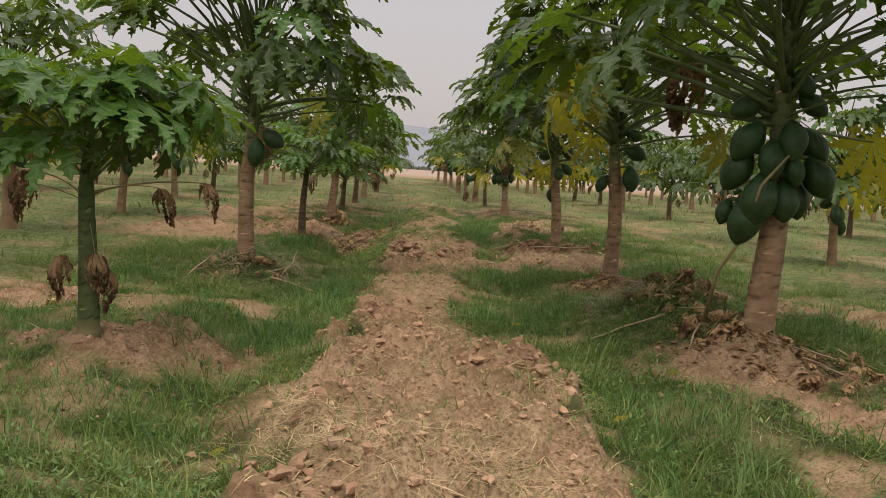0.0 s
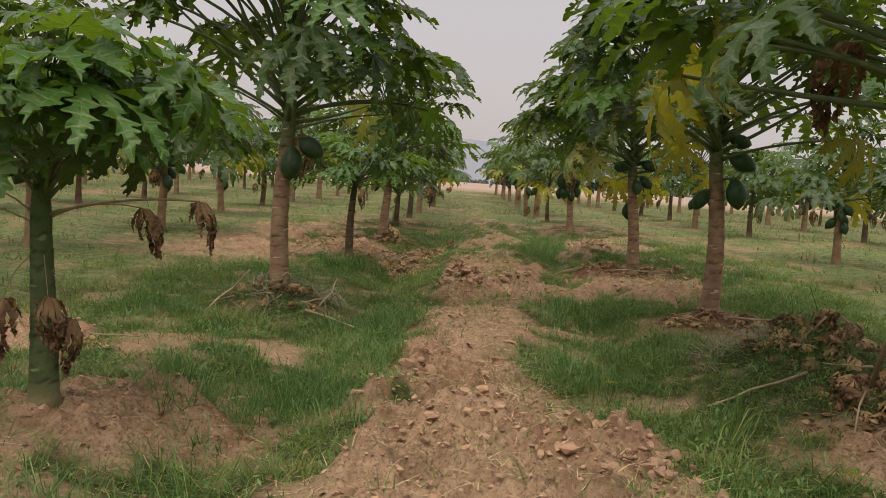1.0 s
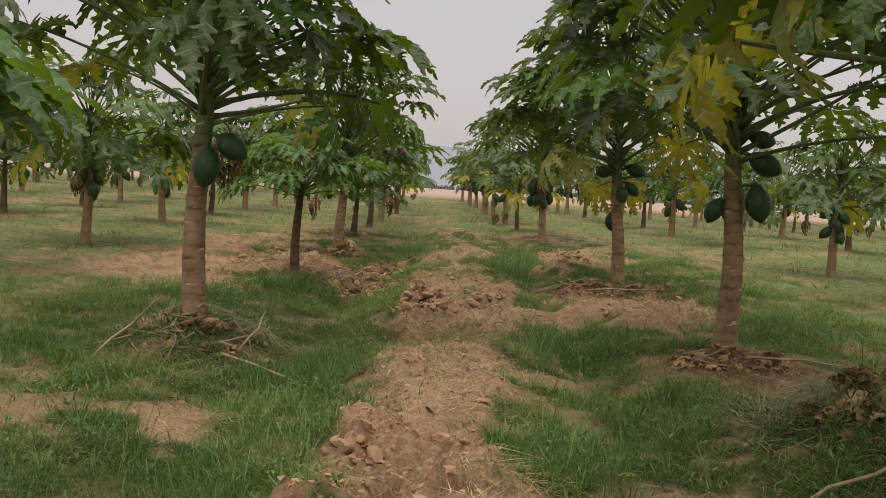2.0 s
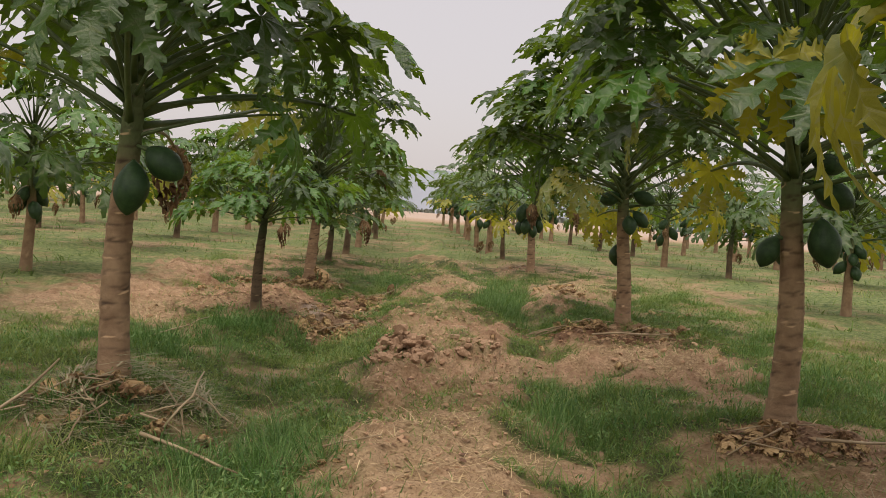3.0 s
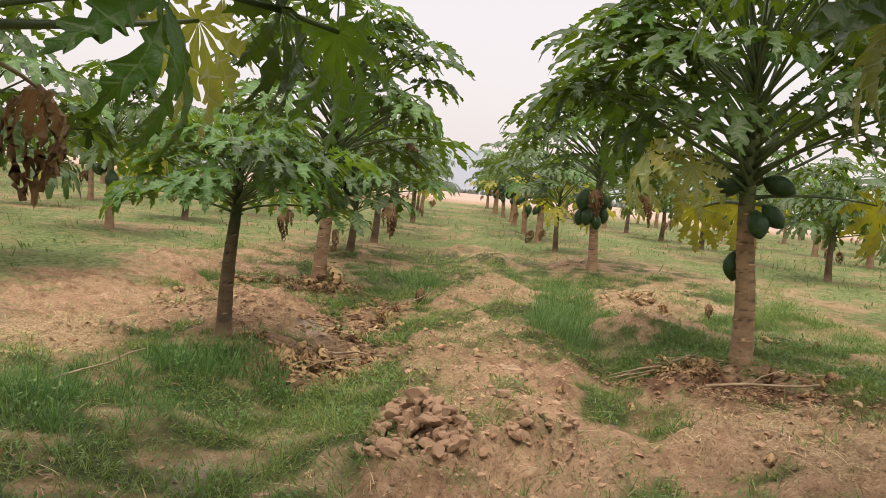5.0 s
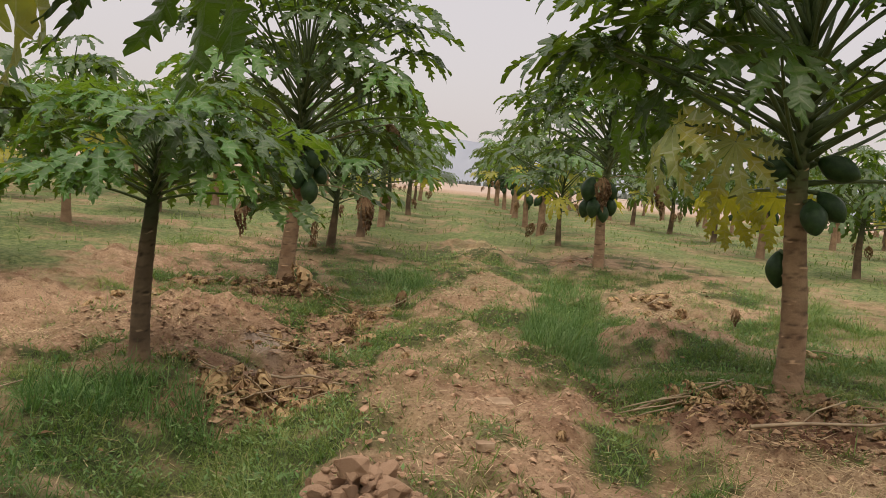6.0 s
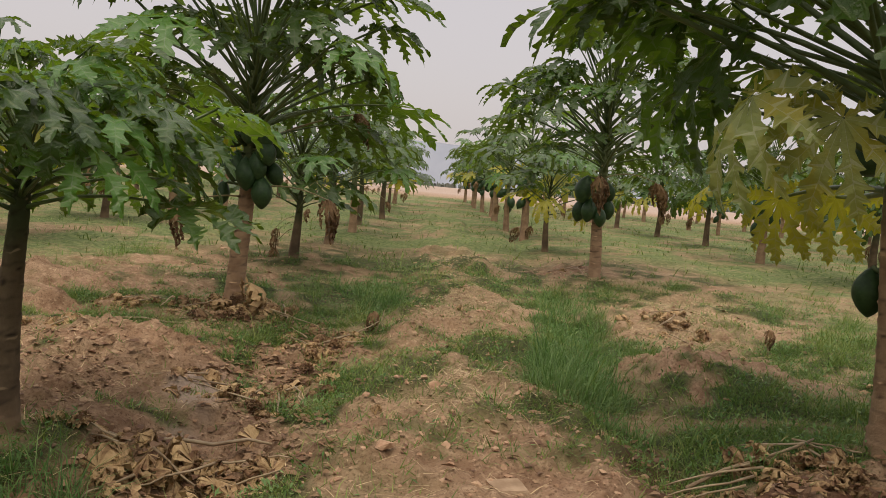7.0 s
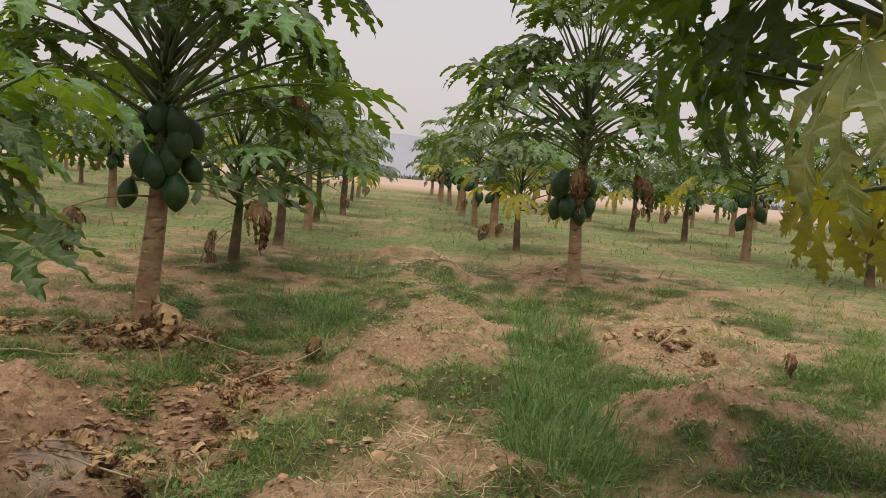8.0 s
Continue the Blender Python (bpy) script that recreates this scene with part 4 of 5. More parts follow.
def height_of(x, y, rs, lo, hi):
    return (lo + (hi - lo) * np.clip(grass_cover(x, y), 0, 1.5) / 1.2) * rs.uniform(0.55, 1.25, len(x)) * (0.15 + 1.1 * vnoise(x, y, 0.20, 91) + 0.75 * sstep(0.45, 0.8, vnoise(x, y, 0.38, 92)))


def tufts(x, y, lo, hi, spread, seed):
    """Blades in tufts round the places x, y: places, heights and leaning directions."""
    r = np.random.RandomState(seed)
    n = r.randint(lo, hi, len(x))
    size = np.repeat(r.uniform(0.55, 1.4, len(x)), n)
    a = r.uniform(0, 2 * np.pi, n.sum())
    d = np.abs(r.normal(0, spread, n.sum())) * size
    return np.repeat(x, n) + d * np.cos(a), np.repeat(y, n) + d * np.sin(a), size, a + r.normal(0, 0.5, n.sum())


rs = np.random.RandomState(3)
tx, ty = scatter(74000, (-3.2, 3.2, 1.2, 14.0), lambda x, y: np.clip(grass_cover(x, y), 0, 1.4), 61, 1.3)
gx, gy, gs, ga = tufts(tx, ty, 4, 11, 0.016, 60)
tagged(new("grass", blades_mesh("grass", gx, gy, height_of(gx, gy, rs, 0.04, 0.125) * gs, rs.uniform(0.0018, 0.0042, len(gx)), 1.05, GRASS, 62, az=ga)), "weedy green grass on the orchard soil", "grass", kind="stuff")
tx, ty = scatter(135000, (-20, 20, 1.5, 42), lambda x, y: np.clip(grass_cover(x, y), 0, 1.2) * (1 - ((np.abs(x) < 3.2) & (y < 14))) * (np.abs(x) < 0.6 * y + 2) * np.clip(14 / np.maximum(y, 8), 0.3, 1), 63, 1.2)
gx, gy, gs, ga = tufts(tx, ty, 2, 5, 0.04, 58)
tagged(new("grass", blades_mesh("grass_far", gx, gy, height_of(gx, gy, rs, 0.04, 0.10) * gs, rs.uniform(0.005, 0.012, len(gx)), 0.95, GRASS_PALE, 64, az=ga)), "grass between the further tree rows", "grass", kind="stuff")
tx, ty = scatter(48000, (-2.4, 2.4, 1.5, 13), lambda x, y: np.maximum(blobs(x, y, LUSH) - 0.55, 0) * 1.8, 65, 1.0)
gx, gy, gs, ga = tufts(tx, ty, 6, 14, 0.014, 59)
tagged(new("grass", blades_mesh("grass_tall", gx, gy, rs.uniform(0.05, 0.17, len(gx)) * gs * np.clip(blobs(gx, gy, LUSH), 0.6, 1.5) * (0.45 + 0.9 * vnoise(gx, gy, 0.16, 97)), rs.uniform(0.002, 0.0042, len(gx)), 0.82, GRASS_DEEP, 66, az=ga)), "tall fine deep-green grass clumps", "grass", kind="stuff")


def fuzz_mesh(name, x, y, height, width, mat, seed):
    """Short fine grass, one thin leaning triangle a blade."""
    r = np.random.RandomState(seed)
    n = len(x)
    z = ground_z(x, y) - 0.003
    a, t, d = r.uniform(0, 6.283, n), r.uniform(0, 6.283, n), height * r.uniform(0.3, 1.6, n)
    wx, wy = np.cos(t) * width / 2, np.sin(t) * width / 2
    P = np.stack([np.stack([x - wx, y - wy, z], 1), np.stack([x + wx, y + wy, z], 1), np.stack([x + d * np.cos(a), y + d * np.sin(a), z + height], 1)], 1)
    return tri_mesh(name, P.reshape(-1, 3), np.arange(3 * n).reshape(-1, 3), mat)


gx, gy = scatter(480000, (-2.8, 2.8, 1.2, 12.0), lambda x, y: np.clip(grass_cover(x, y), 0, 1.0), 75, 1.5)
tagged(new("grass", fuzz_mesh("grass_short", gx, gy, rs.uniform(0.012, 0.05, len(gx)), rs.uniform(0.003, 0.006, len(gx)), GRASS, 76)), "short fine grass covering the soil", "grass", kind="stuff")


def leaflets_mesh(name, x, y, size, lift, mat, seed):
    """Small narrow leaves of low weeds, held a little above the ground."""
    r = np.random.RandomState(seed)
    n = len(x)
    a, b = r.uniform(0, 6.283, n), r.uniform(-0.5, 1.1, n)
    ux, uy, uz = np.cos(a) * np.cos(b), np.sin(a) * np.cos(b), np.sin(b)
    px, py = -np.sin(a) * 0.17, np.cos(a) * 0.17
    z = ground_z(x, y) + lift
    P = np.stack([np.stack([x, y, z], 1), np.stack([x + size * (0.5 * ux + px), y + size * (0.5 * uy + py), z + size * 0.55 * uz], 1),
                  np.stack([x + size * ux, y + size * uy, z + size * 0.9 * uz], 1), np.stack([x + size * (0.5 * ux - px), y + size * (0.5 * uy - py), z + size * 0.55 * uz], 1)], 1)
    i = np.arange(n)[:, None] * 4
    return tri_mesh(name, P.reshape(-1, 3), np.concatenate([i + [0, 1, 2], i + [0, 2, 3]]), mat)


gx, gy = scatter(320000, (-2.6, 2.6, 1.3, 14.0), lambda x, y: np.clip(grass_cover(x, y) - 0.15, 0, 1.0) * (0.3 + 1.2 * vnoise(x, y, 0.3, 95)), 79, 1.5)
tagged(new("low_weeds", leaflets_mesh("low_weeds", gx, gy, rs.uniform(0.010, 0.034, len(gx)), rs.uniform(0.0, 0.075, len(gx)) * np.clip(grass_cover(gx, gy), 0.3, 1.3) * (0.4 + 1.2 * vnoise(gx, gy, 0.2, 91)), GRASS_DEEP, 81)), "low fine-leaved green weeds among the grass", "weeds", kind="stuff")


def straw_weight(x, y):
    return np.clip(np.maximum(blobs(x, y, STRAWY), 0.10 * sstep(0.45, 0.75, vnoise(x, y, 0.5, 8)) + 0.03), 0, 1) * orchard(x, y)


gx, gy = scatter(300000, (-3, 3, 1.3, 16), straw_weight, 67, 1.0)
tagged(new("straw", blades_mesh("straw", gx, gy, rs.uniform(0.03, 0.15, len(gx)), rs.uniform(0.0018, 0.0045, len(gx)), 0.95, STRAW, 68, 0.008, 0.18)), "dry tan straw strewn over the soil", "straw", kind="stuff")


def clods_mesh(name, x, y, size, seed, mat, sink=0.3, detail=2):
    """Many soil lumps in one mesh."""
    bm = bmesh.new()
    bmesh.ops.create_icosphere(bm, subdivisions=detail, radius=1)
    base = np.array([v.co[:] for v in bm.verts])
    tr = np.array([[v.index for v in f.verts] for f in bm.faces])
    bm.free()
    rs2 = np.random.RandomState(seed)
    n, k = len(x), len(base)
    P = base[None] * rs2.uniform(0.88, 1.12, (n, k, 1)) * np.stack([rs2.uniform(0.7, 1.5, n), rs2.uniform(0.6, 1.2, n), rs2.uniform(0.35, 0.75, n)], 1)[:, None]
    for _ in range(7):  # broken faces
        f = rs2.normal(0, 1, (n, 1, 3))
        f /= np.linalg.norm(f, axis=2, keepdims=True)
        P -= np.maximum((P * f).sum(2, keepdims=True) - rs2.uniform(0.30, 0.75, (n, 1, 1)), 0) * f
    a = rs2.uniform(0, 6.3, n)
    c, s = np.cos(a)[:, None], np.sin(a)[:, None]
    P = np.stack([P[..., 0] * c - P[..., 1] * s, P[..., 0] * s + P[..., 1] * c, P[..., 2]], -1) * size[:, None, None]
    P += np.stack([x, y, ground_z(x, y) + size * sink], 1)[:, None]
    tris = (tr[None] + (np.arange(n) * k)[:, None, None]).reshape(-1, 3)
    return tri_mesh(name, P.reshape(-1, 3), tris, mat)


def clod_weight(x, y):
    return np.clip(strip_mask(x, y) * np.interp(y, [3.4, 4.2, 6.6, 7.3, 8.3, 12], [1, 0.3, 0.3, 1, 0.5, 0.2]) + blobs(x, y, BARE) * 0.25 + 0.01, 0, 1)


cx, cy = scatter(46000, (-2.6, 2.6, 1.3, 15), clod_weight, 69, 1.0)
tagged(new("soil_clods", clods_mesh("clods", cx, cy, rs.lognormal(-5.15, 0.45, len(cx)).clip(0.003, 0.014), 70, CLOD, 0.05, 1)), "crumbly tan soil clods on bare ground", "soil clods", kind="stuff")
cx, cy = scatter(16000, (-2.6, 2.6, 1.3, 15), clod_weight, 73, 1.0)
tagged(new("soil_clods", clods_mesh("clods_large", cx, cy, rs.lognormal(-4.35, 0.5, len(cx)).clip(0.008, 0.040), 74, CLOD, 0.0, 1)), "larger broken soil clods on bare ground", "soil clods", kind="stuff")
gx, gy = scatter(75000, (-2.4, 2.4, 1.4, 13), lambda x, y: np.clip(0.06 + blobs(x, y, BARE) * 0.12 + 0.8 * blobs(x, y, DAMP) + blobs(x, y, LEAFY) + 0.12 * strip_mask(x, y), 0, 1), 71, 1.0)


def crumbs_mesh(name, x, y, size, seed, mat):
    """Small curled bits of dead leaf, lying at random tilts."""
    rs2 = np.random.RandomState(seed)
    n = len(x)
    base = np.array([(-1, -0.4, 0), (-0.2, -0.5, 0.25), (0.9, -0.1, 0), (0.1, 0.5, 0.2), (-0.7, 0.4, 0.1)])
    P = base[None] * rs2.uniform(0.6, 1.3, (n, 5, 3))
    a, b = rs2.uniform(0, 6.3, n)[:, None], rs2.uniform(-0.6, 0.6, n)[:, None]
    px, py, pz = P[..., 0], P[..., 1], P[..., 2]
    py, pz = py * np.cos(b) - pz * np.sin(b), py * np.sin(b) + pz * np.cos(b)
    px, py = px * np.cos(a) - py * np.sin(a), px * np.sin(a) + py * np.cos(a)
    P = np.stack([px, py, pz], -1) * size[:, None, None] + np.stack([x, y, ground_z(x, y) + size * 0.35], 1)[:, None]
    i = np.arange(n)[:, None] * 5
    tris = np.concatenate([i + [0, 1, 4], i + [1, 3, 4], i + [1, 2, 3]])
    return tri_mesh(name, P.reshape(-1, 3), tris, mat)


tagged(new("leaf_crumbs", crumbs_mesh("leaf_crumbs", gx, gy, (rs.lognormal(-4.7, 0.5, len(gx)) * (1 + 0.8 * blobs(gx, gy, LEAFY))).clip(0.004, 0.026), 72, CHIP)), "crumbled brown leaf bits strewn on the soil", "leaf litter", kind="stuff")


# ---- heaps of dead leaves, cut weeds, clods, sticks ----
def stick(root, a, b, r, mat=TWIG, bow=0.02, name="stick"):
    """A dry leaf stalk or twig between two places."""
    a, b, r = Vector(a), Vector(b), r * 0.6
    rk = random.Random(int(1000 * (a.x + 3 * a.y)))
    kink = 0.05 * (b - a).length
    pts = [a] + [a.lerp(b, s) + Vector((rk.uniform(-kink, kink) + bow * 0.6, rk.uniform(-kink, kink), rk.uniform(-0.3, 0.5) * kink)) for s in (0.3, 0.55, 0.8)] + [b]
    vs, fs = tube(pts, [r * 1.25, r, r * 0.95, r * 0.85, r * 0.6], 6)
    if root is None:
        o = Vector(a)
        ob = new(name, mesh_of(name, [v - o for v in vs], fs, [mat]))
        ob.location = o
        return ob
    o = root.location
    return part(name, mesh_of(name, [v - o for v in vs], fs, [mat]), root)


def on(x, y, up=0.0):
    return (x, y, place_z(x, y) + up)


def leaf_heap(x, y, rx, ry, n, seed, label, size=0.2, tall=0.06, sticks=3, kinds=("litter",)):
    """Withered leaves fallen in a heap, with a few stalks among them."""
    r = random.Random(seed)
    root = new("leaf_heap")
    root.location = on(x, y)
    for i in range(int(n * 1.5)):
        a, d = r.uniform(0, 6.28), math.sqrt(r.random())
        px, py = x + 1.15 * rx * d * math.cos(a), y + 1.15 * ry * d * math.sin(a)
        m = Matrix.Translation(Vector(on(px, py, 0.010 + tall * (1 - d) * r.random())) - root.location) @ pose(0, 0, 0, 0, 0, r.uniform(0, 360)) @ pose(0, 0, 0, r.uniform(-20, 80), r.uniform(-25, 25), 0) @ Matrix.Scale(size * 0.74 * r.uniform(0.5, 1.25), 4) @ Matrix.Diagonal((1, 1, r.uniform(0.45, 0.9), 1))
        part("dry_leaf", r.choice(BLADES[r.choice(kinds)]), root, m)
    for i in range(sticks):
        a, d = r.uniform(0, 6.28), r.uniform(0.1, 0.22)
        px, py = x + r.uniform(-rx, rx) * 0.7, y + r.uniform(-ry, ry) * 0.7
        stick(root, on(px, py, 0.02 + tall * 0.5), on(px + d * math.cos(a) * 1.4, py + d * math.sin(a), 0.015), 0.006, TWIG, r.uniform(-0.02, 0.03), "stalk")
    return tagged(root, label, "leaf litter", "heaps of dead papaya leaves")


leaf_heap(1.30, 4.58, 0.20, 0.28, 40, 201, "withered brown papaya leaves heaped beside the stout trunk", 0.26, 0.12, 5, ("litter", "litter", "litter", "dry"))
leaf_heap(1.33, 3.96, 0.16, 0.22, 34, 202, "crumpled tan and brown fallen papaya leaves at the trunk foot", 0.25, 0.10, 3, ("litter", "litter", "litter", "dry"))
leaf_heap(1.64, 3.42, 0.28, 0.26, 36, 203, "dry brown leaf litter spread on the tree mound", 0.20, 0.06, 5)
leaf_heap(1.18, 5.92, 0.26, 0.16, 24, 204, "dry leaf litter round a papaya trunk foot", 0.18, 0.06, 4)
leaf_heap(1.55, 8.90, 0.26, 0.16, 14, 205, "dark brown leaf litter on damp soil by the trunk", 0.20, 0.05, 3, ("litter", "dry"))
leaf_heap(0.92, 9.05, 0.18, 0.18, 8, 206, "tan dead leaves beside the papaya trunk", 0.18, 0.06, 4)
leaf_heap(-0.95, 8.77, 0.24, 0.17, 32, 207, "crisp tan fallen papaya leaves in the furrow", 0.30, 0.08, 4)
leaf_heap(-1.30, 8.95, 0.20, 0.12, 10, 208, "brown leaf litter beside the thin dark trunk", 0.18, 0.05, 3)
leaf_heap(-1.42, 11.35, 0.42, 0.22, 44, 209, "brown withered leaves spread in front of the trunk", 0.30, 0.09, 6, ("litter", "dry"))
leaf_heap(-0.95, 10.85, 0.22, 0.36, 36, 210, "brown crumpled papaya leaves in the furrow", 0.26, 0.07, 4, ("litter", "litter", "dry"))
leaf_heap(-2.02, 11.3, 0.36, 0.16, 26, 211, "brown dead leaves and stalks on bare soil", 0.20, 0.06, 5)
leaf_heap(1.18, 11.55, 0.20, 0.15, 8, 212, "pale dry leaves lying in the grass", 0.20, 0.04, 2)
leaf_heap(0.72, 14.5, 0.26, 0.18, 8, 213, "dry stalks and leaves piled by the trunk", 0.18, 0.04, 8)
leaf_heap(-0.55, 5.55, 0.10, 0.10, 4, 214, "small brown dead leaves in the grass", 0.12, 0.03, 1)
leaf_heap(-1.12, 9.75, 0.26, 0.22, 14, 219, "brown curled leaves on the damp mound", 0.24, 0.04, 4)
leaf_heap(-0.85, 9.75, 0.16, 0.40, 18, 220, "dark brown fallen leaves along the furrow", 0.22, 0.04, 3, ("litter", "dry"))
leaf_heap(-2.35, 10.6, 0.35, 0.30, 12, 226, "brown leaves and stalks on bare soil", 0.22, 0.04, 5)
leaf_heap(1.10, 11.75, 0.25, 0.14, 12, 227, "pale dry leaves and straw on a low mound", 0.20, 0.04, 3)
leaf_heap(1.95, 10.2, 0.25, 0.2, 10, 215, "dark dead leaves on the soil", 0.2, 0.05, 3)
leaf_heap(-1.98, 4.6, 0.18, 0.14, 6, 216, "dry brown leaves on bare soil", 0.2, 0.05, 2)


def standing_leaf(x, y, h, size, seed, label, kind="dry"):
    """A single withered leaf held up on its stalk."""
    r = random.Random(seed)
    root = new("withered_leaf")
    root.location = on(x, y)
    stick(root, on(x, y, -0.01), on(x + r.uniform(-0.08, 0.08), y + 0.03, h), 0.006, TWIG, 0.01, "stalk")
    part("leaf", r.choice(BLADES[kind]), root, Matrix.Translation((0, 0.0, h)) @ pose(0, 0, 0, r.uniform(-20, 20), r.uniform(-20, 20), r.uniform(0, 360)) @ Matrix.Scale(size, 4))
    return tagged(root, label, "withered leaf")


standing_leaf(-1.42, 11.22, 0.19, 0.30, 221, "withered brown leaf leaning against the trunk foot", "litter")
standing_leaf(-0.68, 11.25, 0.12, 0.16, 222, "curled brown dead leaf on its stalk")
standing_leaf(1.57, 11.17, 0.16, 0.15, 223, "small withered brown seedling in the grass")
standing_leaf(0.42, 16.9, 0.30, 0.26, 224, "withered brown seedling on bare soil")
standing_leaf(1.30, 4.74, 0.10, 0.24, 225, "curled brown leaf sticking up from the heap")

for a, b, r, label in ((on(-1.75, 5.62, 0.02), on(-1.58, 5.9, 0.16), 0.010, "pale dry stalk leaning on cut weeds"), (on(-1.12, 5.75, 0.05), on(-1.05, 5.98, 0.20), 0.008, "thin dry forked stalk among weeds"), (on(-1.15, 5.6, 0.06), on(-0.78, 5.5, 0.03), 0.010, "brown dry stalk lying in the grass"),
                       (on(-1.19, 9.06, 0.02), on(-0.78, 9.17, 0.03), 0.012, "long pale leaf stalk lying on damp soil"), (on(-0.95, 8.95, 0.02), on(-0.66, 8.88, 0.03), 0.007, "thin pale stalk lying in the furrow"), (on(-2.1, 10.9, 0.01), on(-1.6, 11.0, 0.03), 0.009, "curved pale stalk on bare soil"),
                       (on(-0.98, 10.9, 0.02), on(-0.66, 11.25, 0.06), 0.007, "thin tan stalk lying on the soil"), (on(0.9, 8.55, 0.02), on(1.5, 8.75, 0.05), 0.012, "dark dry stalk across the damp soil"), (on(0.55, 8.95, 0.03), on(1.0, 9.15, 0.05), 0.009, "brown stalk under the papaya tree"),
                       (on(1.15, 4.2, 0.03), on(0.75, 4.05, 0.03), 0.009, "brown dead stalk in the grass"), (on(1.25, 5.8, 0.06), on(1.75, 5.85, 0.05), 0.010, "pale stalk lying at the trunk foot"), (on(-1.95, 7.9, 0.02), on(-1.7, 8.3, 0.05), 0.008, "dry twig lying in short grass")):
    tagged(stick(None, a, b, r), label, "stick", "dry stalks on the ground")

# broken yellow stalk that hangs from the fruit cluster down to the heap
tagged(stick(None, on(1.24, 3.85, 0.08), (1.41, 3.50, 0.98), 0.013, PETIOLE_DRY, -0.02, "leaf_stalk"), "long pale yellow leaf stalk leaning on the fruits", "leaf stalk")


def weed_heap(x, y, rx, ry, n, seed, label, mat=HAY, name="weed_heap", tall=0.11, category="cut weeds", long=0.30, thick=1.0):
    """A heap of pulled weeds or straw."""
    r = np.random.RandomState(seed)
    d, a = np.sqrt(r.uniform(0, 1, n)), r.uniform(0, 6.283, n)
    px, py = x + rx * d * np.cos(a), y + ry * d * np.sin(a)
    me = blades_mesh("cut_weeds", px, py, r.uniform(0.25 * long, long, n), r.uniform(0.008, 0.020, n) * long * thick, 0.95, mat, seed, 0.0, r.uniform(0.04, 0.45, n))
    co = np.zeros(len(me.vertices) * 3, np.float32)
    me.vertices.foreach_get("co", co)
    co = co.reshape(-1, 5, 3)
    co[:, :, 2] += (r.uniform(0, tall, n) * (1 - d * d))[:, None]
    me.vertices.foreach_set("co", co.ravel())
    return tagged(new(name, me), label, category, kind="stuff")


weed_heap(-1.30, 6.00, 0.48, 0.36, 1100, 231, "heap of pulled grey-green dry weeds by the trunk", long=0.22, tall=0.13, thick=1.8)
weed_heap(1.05, 4.72, 0.26, 0.3, 700, 232, "dry grass heaped on the tree mound")
leaf_heap(0.80, 8.95, 0.26, 0.18, 24, 217, "tan dead leaves and stalks on soil before the trunk", 0.22, 0.05, 6)
leaf_heap(-1.35, 5.90, 0.42, 0.26, 22, 218, "brown dead leaves under pulled dry weeds", 0.22, 0.10, 16)

for x, y, rx, ry, n, seed, label in ((-0.34, 2.28, 0.12, 0.20, 700, 234, "golden dry straw lying in a mat on the clods"), (0.12, 2.02, 0.26, 0.24, 700, 235, "pale golden straw spread thick on the strip"), (0.06, 4.0, 0.12, 0.32, 500, 236, "golden straw along the strip between grass")):
    weed_heap(x, y, rx, ry, n, seed, label, STRAW, "straw_mat", 0.015, "straw", 0.13)


def clod_heap(x, y, rx, ry, n, big, seed, label):
    """Broken lumps of dry soil in a heap."""
    r = random.Random(seed)
    kinds = [clods_mesh("clod", np.zeros(1), np.zeros(1), np.ones(1) * 1.15, seed + i, CLOD, 0) for i in range(5)]
    z0 = place_z(0, 0)
    for me in kinds:
        for v in me.vertices:
            v.co.z -= z0
    root = new("clod_heap")
    root.location = on(x, y)
    for i in range(n):
        a, d = r.uniform(0, 6.28), math.sqrt(r.random())
        px, py = x + rx * d * math.cos(a), y + ry * d * math.sin(a)
        s = big * min(0.95, 0.16 + 0.24 * r.expovariate(1.0)) * (1.15 - 0.4 * d)
        m = Matrix.Translation(Vector(on(px, py, s * 0.3 + 1.6 * big * (1 - d) * r.random())) - root.location) @ pose(0, 0, 0, r.uniform(-30, 30), r.uniform(-30, 30), r.uniform(0, 360)) @ Matrix.Scale(s, 4)
        part("clod", r.choice(kinds), root, m)
    return tagged(root, label, "soil clods", "heaps of soil clods")


clod_heap(-0.37, 7.38, 0.19, 0.26, 300, 0.054, 241, "heap of broken tan soil clods on the strip")
clod_heap(0.08, 7.55, 0.16, 0.18, 50, 0.042, 242, "loose tan soil clods beside the furrow")
clod_heap(-0.34, 2.05, 0.16, 0.16, 50, 0.034, 243, "crumbly soil clods under dry straw")
clod_heap(0.36, 3.25, 0.16, 0.28, 80, 0.044, 244, "flat broken soil clods at the strip edge")
clod_heap(-0.30, 3.1, 0.14, 0.5, 70, 0.030, 245, "small tan soil clods along the strip edge")
clod_heap(-0.38, 4.35, 0.12, 0.2, 44, 0.034, 246, "dark crumbly clods at the strip end")


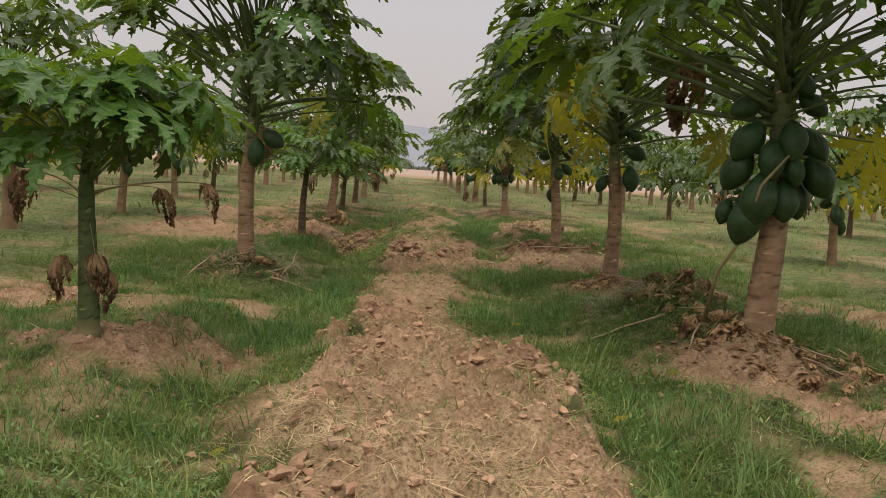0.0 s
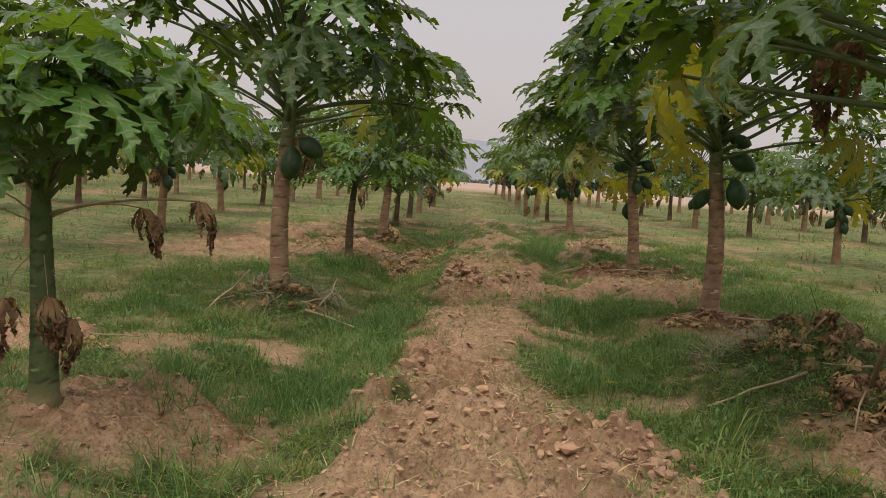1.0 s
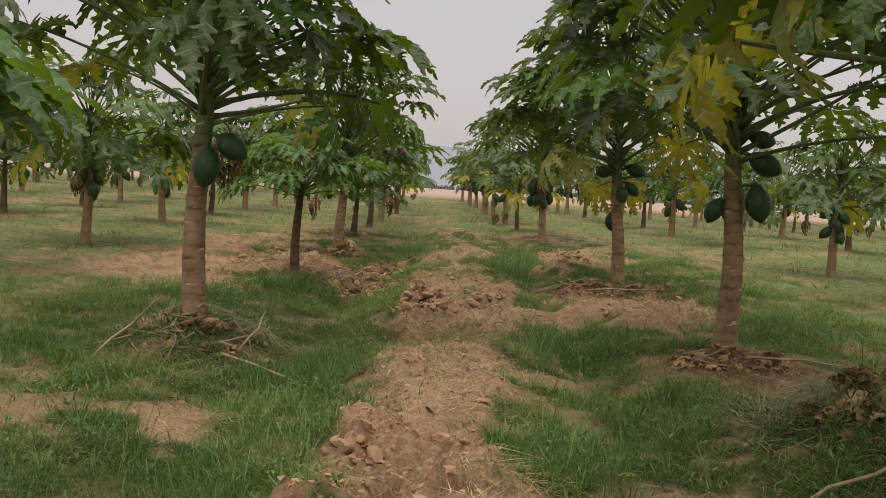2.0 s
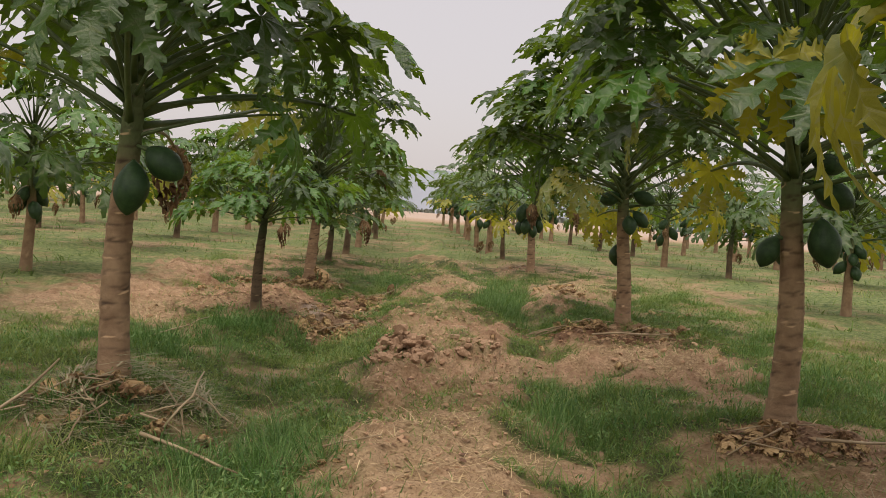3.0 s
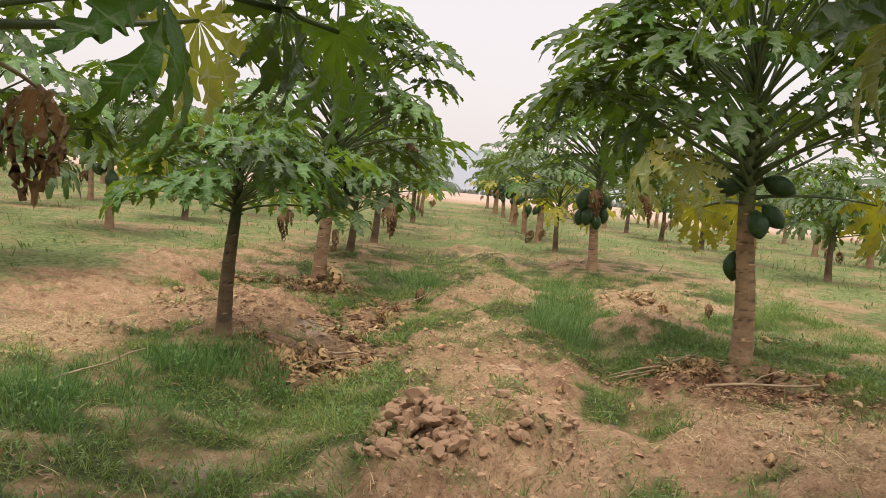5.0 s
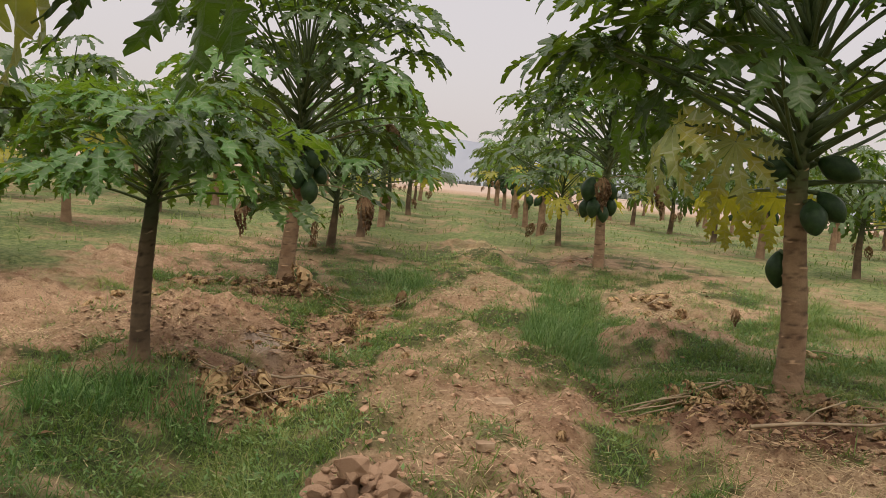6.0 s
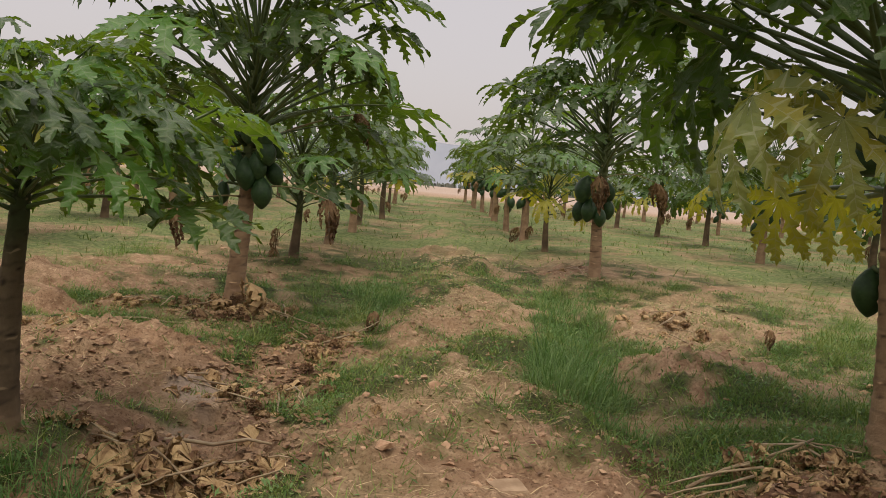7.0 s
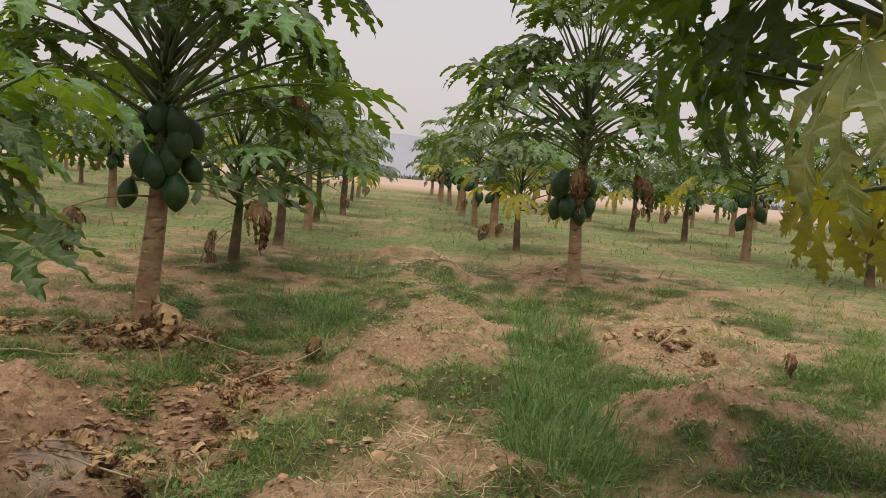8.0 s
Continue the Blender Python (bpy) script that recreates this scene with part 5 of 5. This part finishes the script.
def stone(x, y, w, d, h, seed, label, turn=0):
    r = random.Random(seed)
    bm = bmesh.new()
    bmesh.ops.create_cube(bm, size=1)
    for v in bm.verts:
        v.co = Vector((v.co.x * w * r.uniform(0.7, 1.1), v.co.y * d * r.uniform(0.7, 1.1), v.co.z * h * r.uniform(0.6, 1.1)))
    bmesh.ops.subdivide_edges(bm, edges=bm.edges[:], cuts=2, use_grid_fill=True)
    for v in bm.verts:
        q = Vector((v.co.x / w, v.co.y / d, v.co.z / h))
        v.co *= (1.0 - 0.22 * max(0, q.length - 0.5)) * r.uniform(0.95, 1.05)
    me = bpy.data.meshes.new("stone")
    bm.to_mesh(me)
    bm.free()
    me.materials.append(STONE)
    ob = new("stone", me)
    ob.matrix_basis = pose(*on(x, y, h * 0.3), r.uniform(-6, 6), r.uniform(-6, 6), turn)
    return tagged(ob, label, "stone", "stones on the strip")


stone(-0.01, 8.68, 0.11, 0.085, 0.026, 251, "flat pale clay slab lying on the strip", 20)
stone(-0.06, 8.0, 0.06, 0.04, 0.03, 252, "small rounded brown stone on the strip", 10)
stone(-0.14, 1.98, 0.05, 0.04, 0.03, 253, "small pale stone among clods", 40)
stone(-0.41, 7.50, 0.075, 0.055, 0.06, 254, "pale stone on the clod heap", 70)
stone(-0.25, 2.13, 0.045, 0.03, 0.025, 255, "small whitish stone in straw", 15)
stone(-0.78, 7.0, 0.06, 0.04, 0.02, 256, "small flat pale stone in the furrow", 30)
stone(0.52, 6.1, 0.05, 0.04, 0.03, 257, "small tan stone in the grass", 0)


# ---- scrub along the field's far edge ----
def scrub():
    r = np.random.RandomState(9)
    m = Mat("hazy_scrub")
    # greens greyed in the base colour to paint in distance haze
    mat = m.set(m.mix(m.island(), (0.10, 0.12, 0.10), (0.17, 0.18, 0.15)), 0.9, spec=0.1)
    x = r.uniform(-70, 70, 2600)
    y = 87 + r.uniform(-1.5, 1.5, 2600)
    h = (0.25 + 0.6 * vnoise(x, y * 0, 3.0, 77)) * r.uniform(0.6, 1.2, 2600)
    return tagged(new("scrub", blades_mesh("scrub", x, y, h, r.uniform(0.15, 0.45, 2600), 0.4, mat, 78)), "low grey-green scrub at the field edge", "scrub", kind="stuff")


scrub()


# ---- single small leaves fallen on the grass ----
def fallen_leaf(x, y, size, seed, label, kind="yellow", up=0.05):
    r = random.Random(seed)
    ob = new("fallen_leaf", r.choice(BLADES[kind]))
    ob.matrix_basis = Matrix.Translation(on(x, y, up)) @ pose(0, 0, 0, r.uniform(-15, 15), r.uniform(-15, 15), r.uniform(0, 360)) @ Matrix.Scale(size, 4)
    return tagged(ob, label, "fallen leaf", "small fallen leaves")


for i, (x, y, s, up) in enumerate(((0.42, 4.22, 0.045, 0.09), (0.60, 2.55, 0.04, 0.08), (0.95, 3.25, 0.035, 0.06), (-0.60, 2.32, 0.04, 0.03), (-0.56, 2.25, 0.035, 0.03))):
    fallen_leaf(x, y, s, 400 + i, "small pale yellow-green leaf lying on the grass", "yellow", up)
for i, (x, y, s) in enumerate(((-0.35, 10.55, 0.12), (-0.6, 10.6, 0.14), (0.2, 8.3, 0.08), (0.55, 8.45, 0.12), (-0.45, 9.3, 0.09), (-1.6, 7.0, 0.12), (-0.7, 6.3, 0.10), (0.9, 7.6, 0.12), (1.6, 8.0, 0.14), (-0.2, 11.6, 0.10))):
    fallen_leaf(x, y, s, 420 + i, "dry brown leaf lying on the soil", "litter", 0.03)
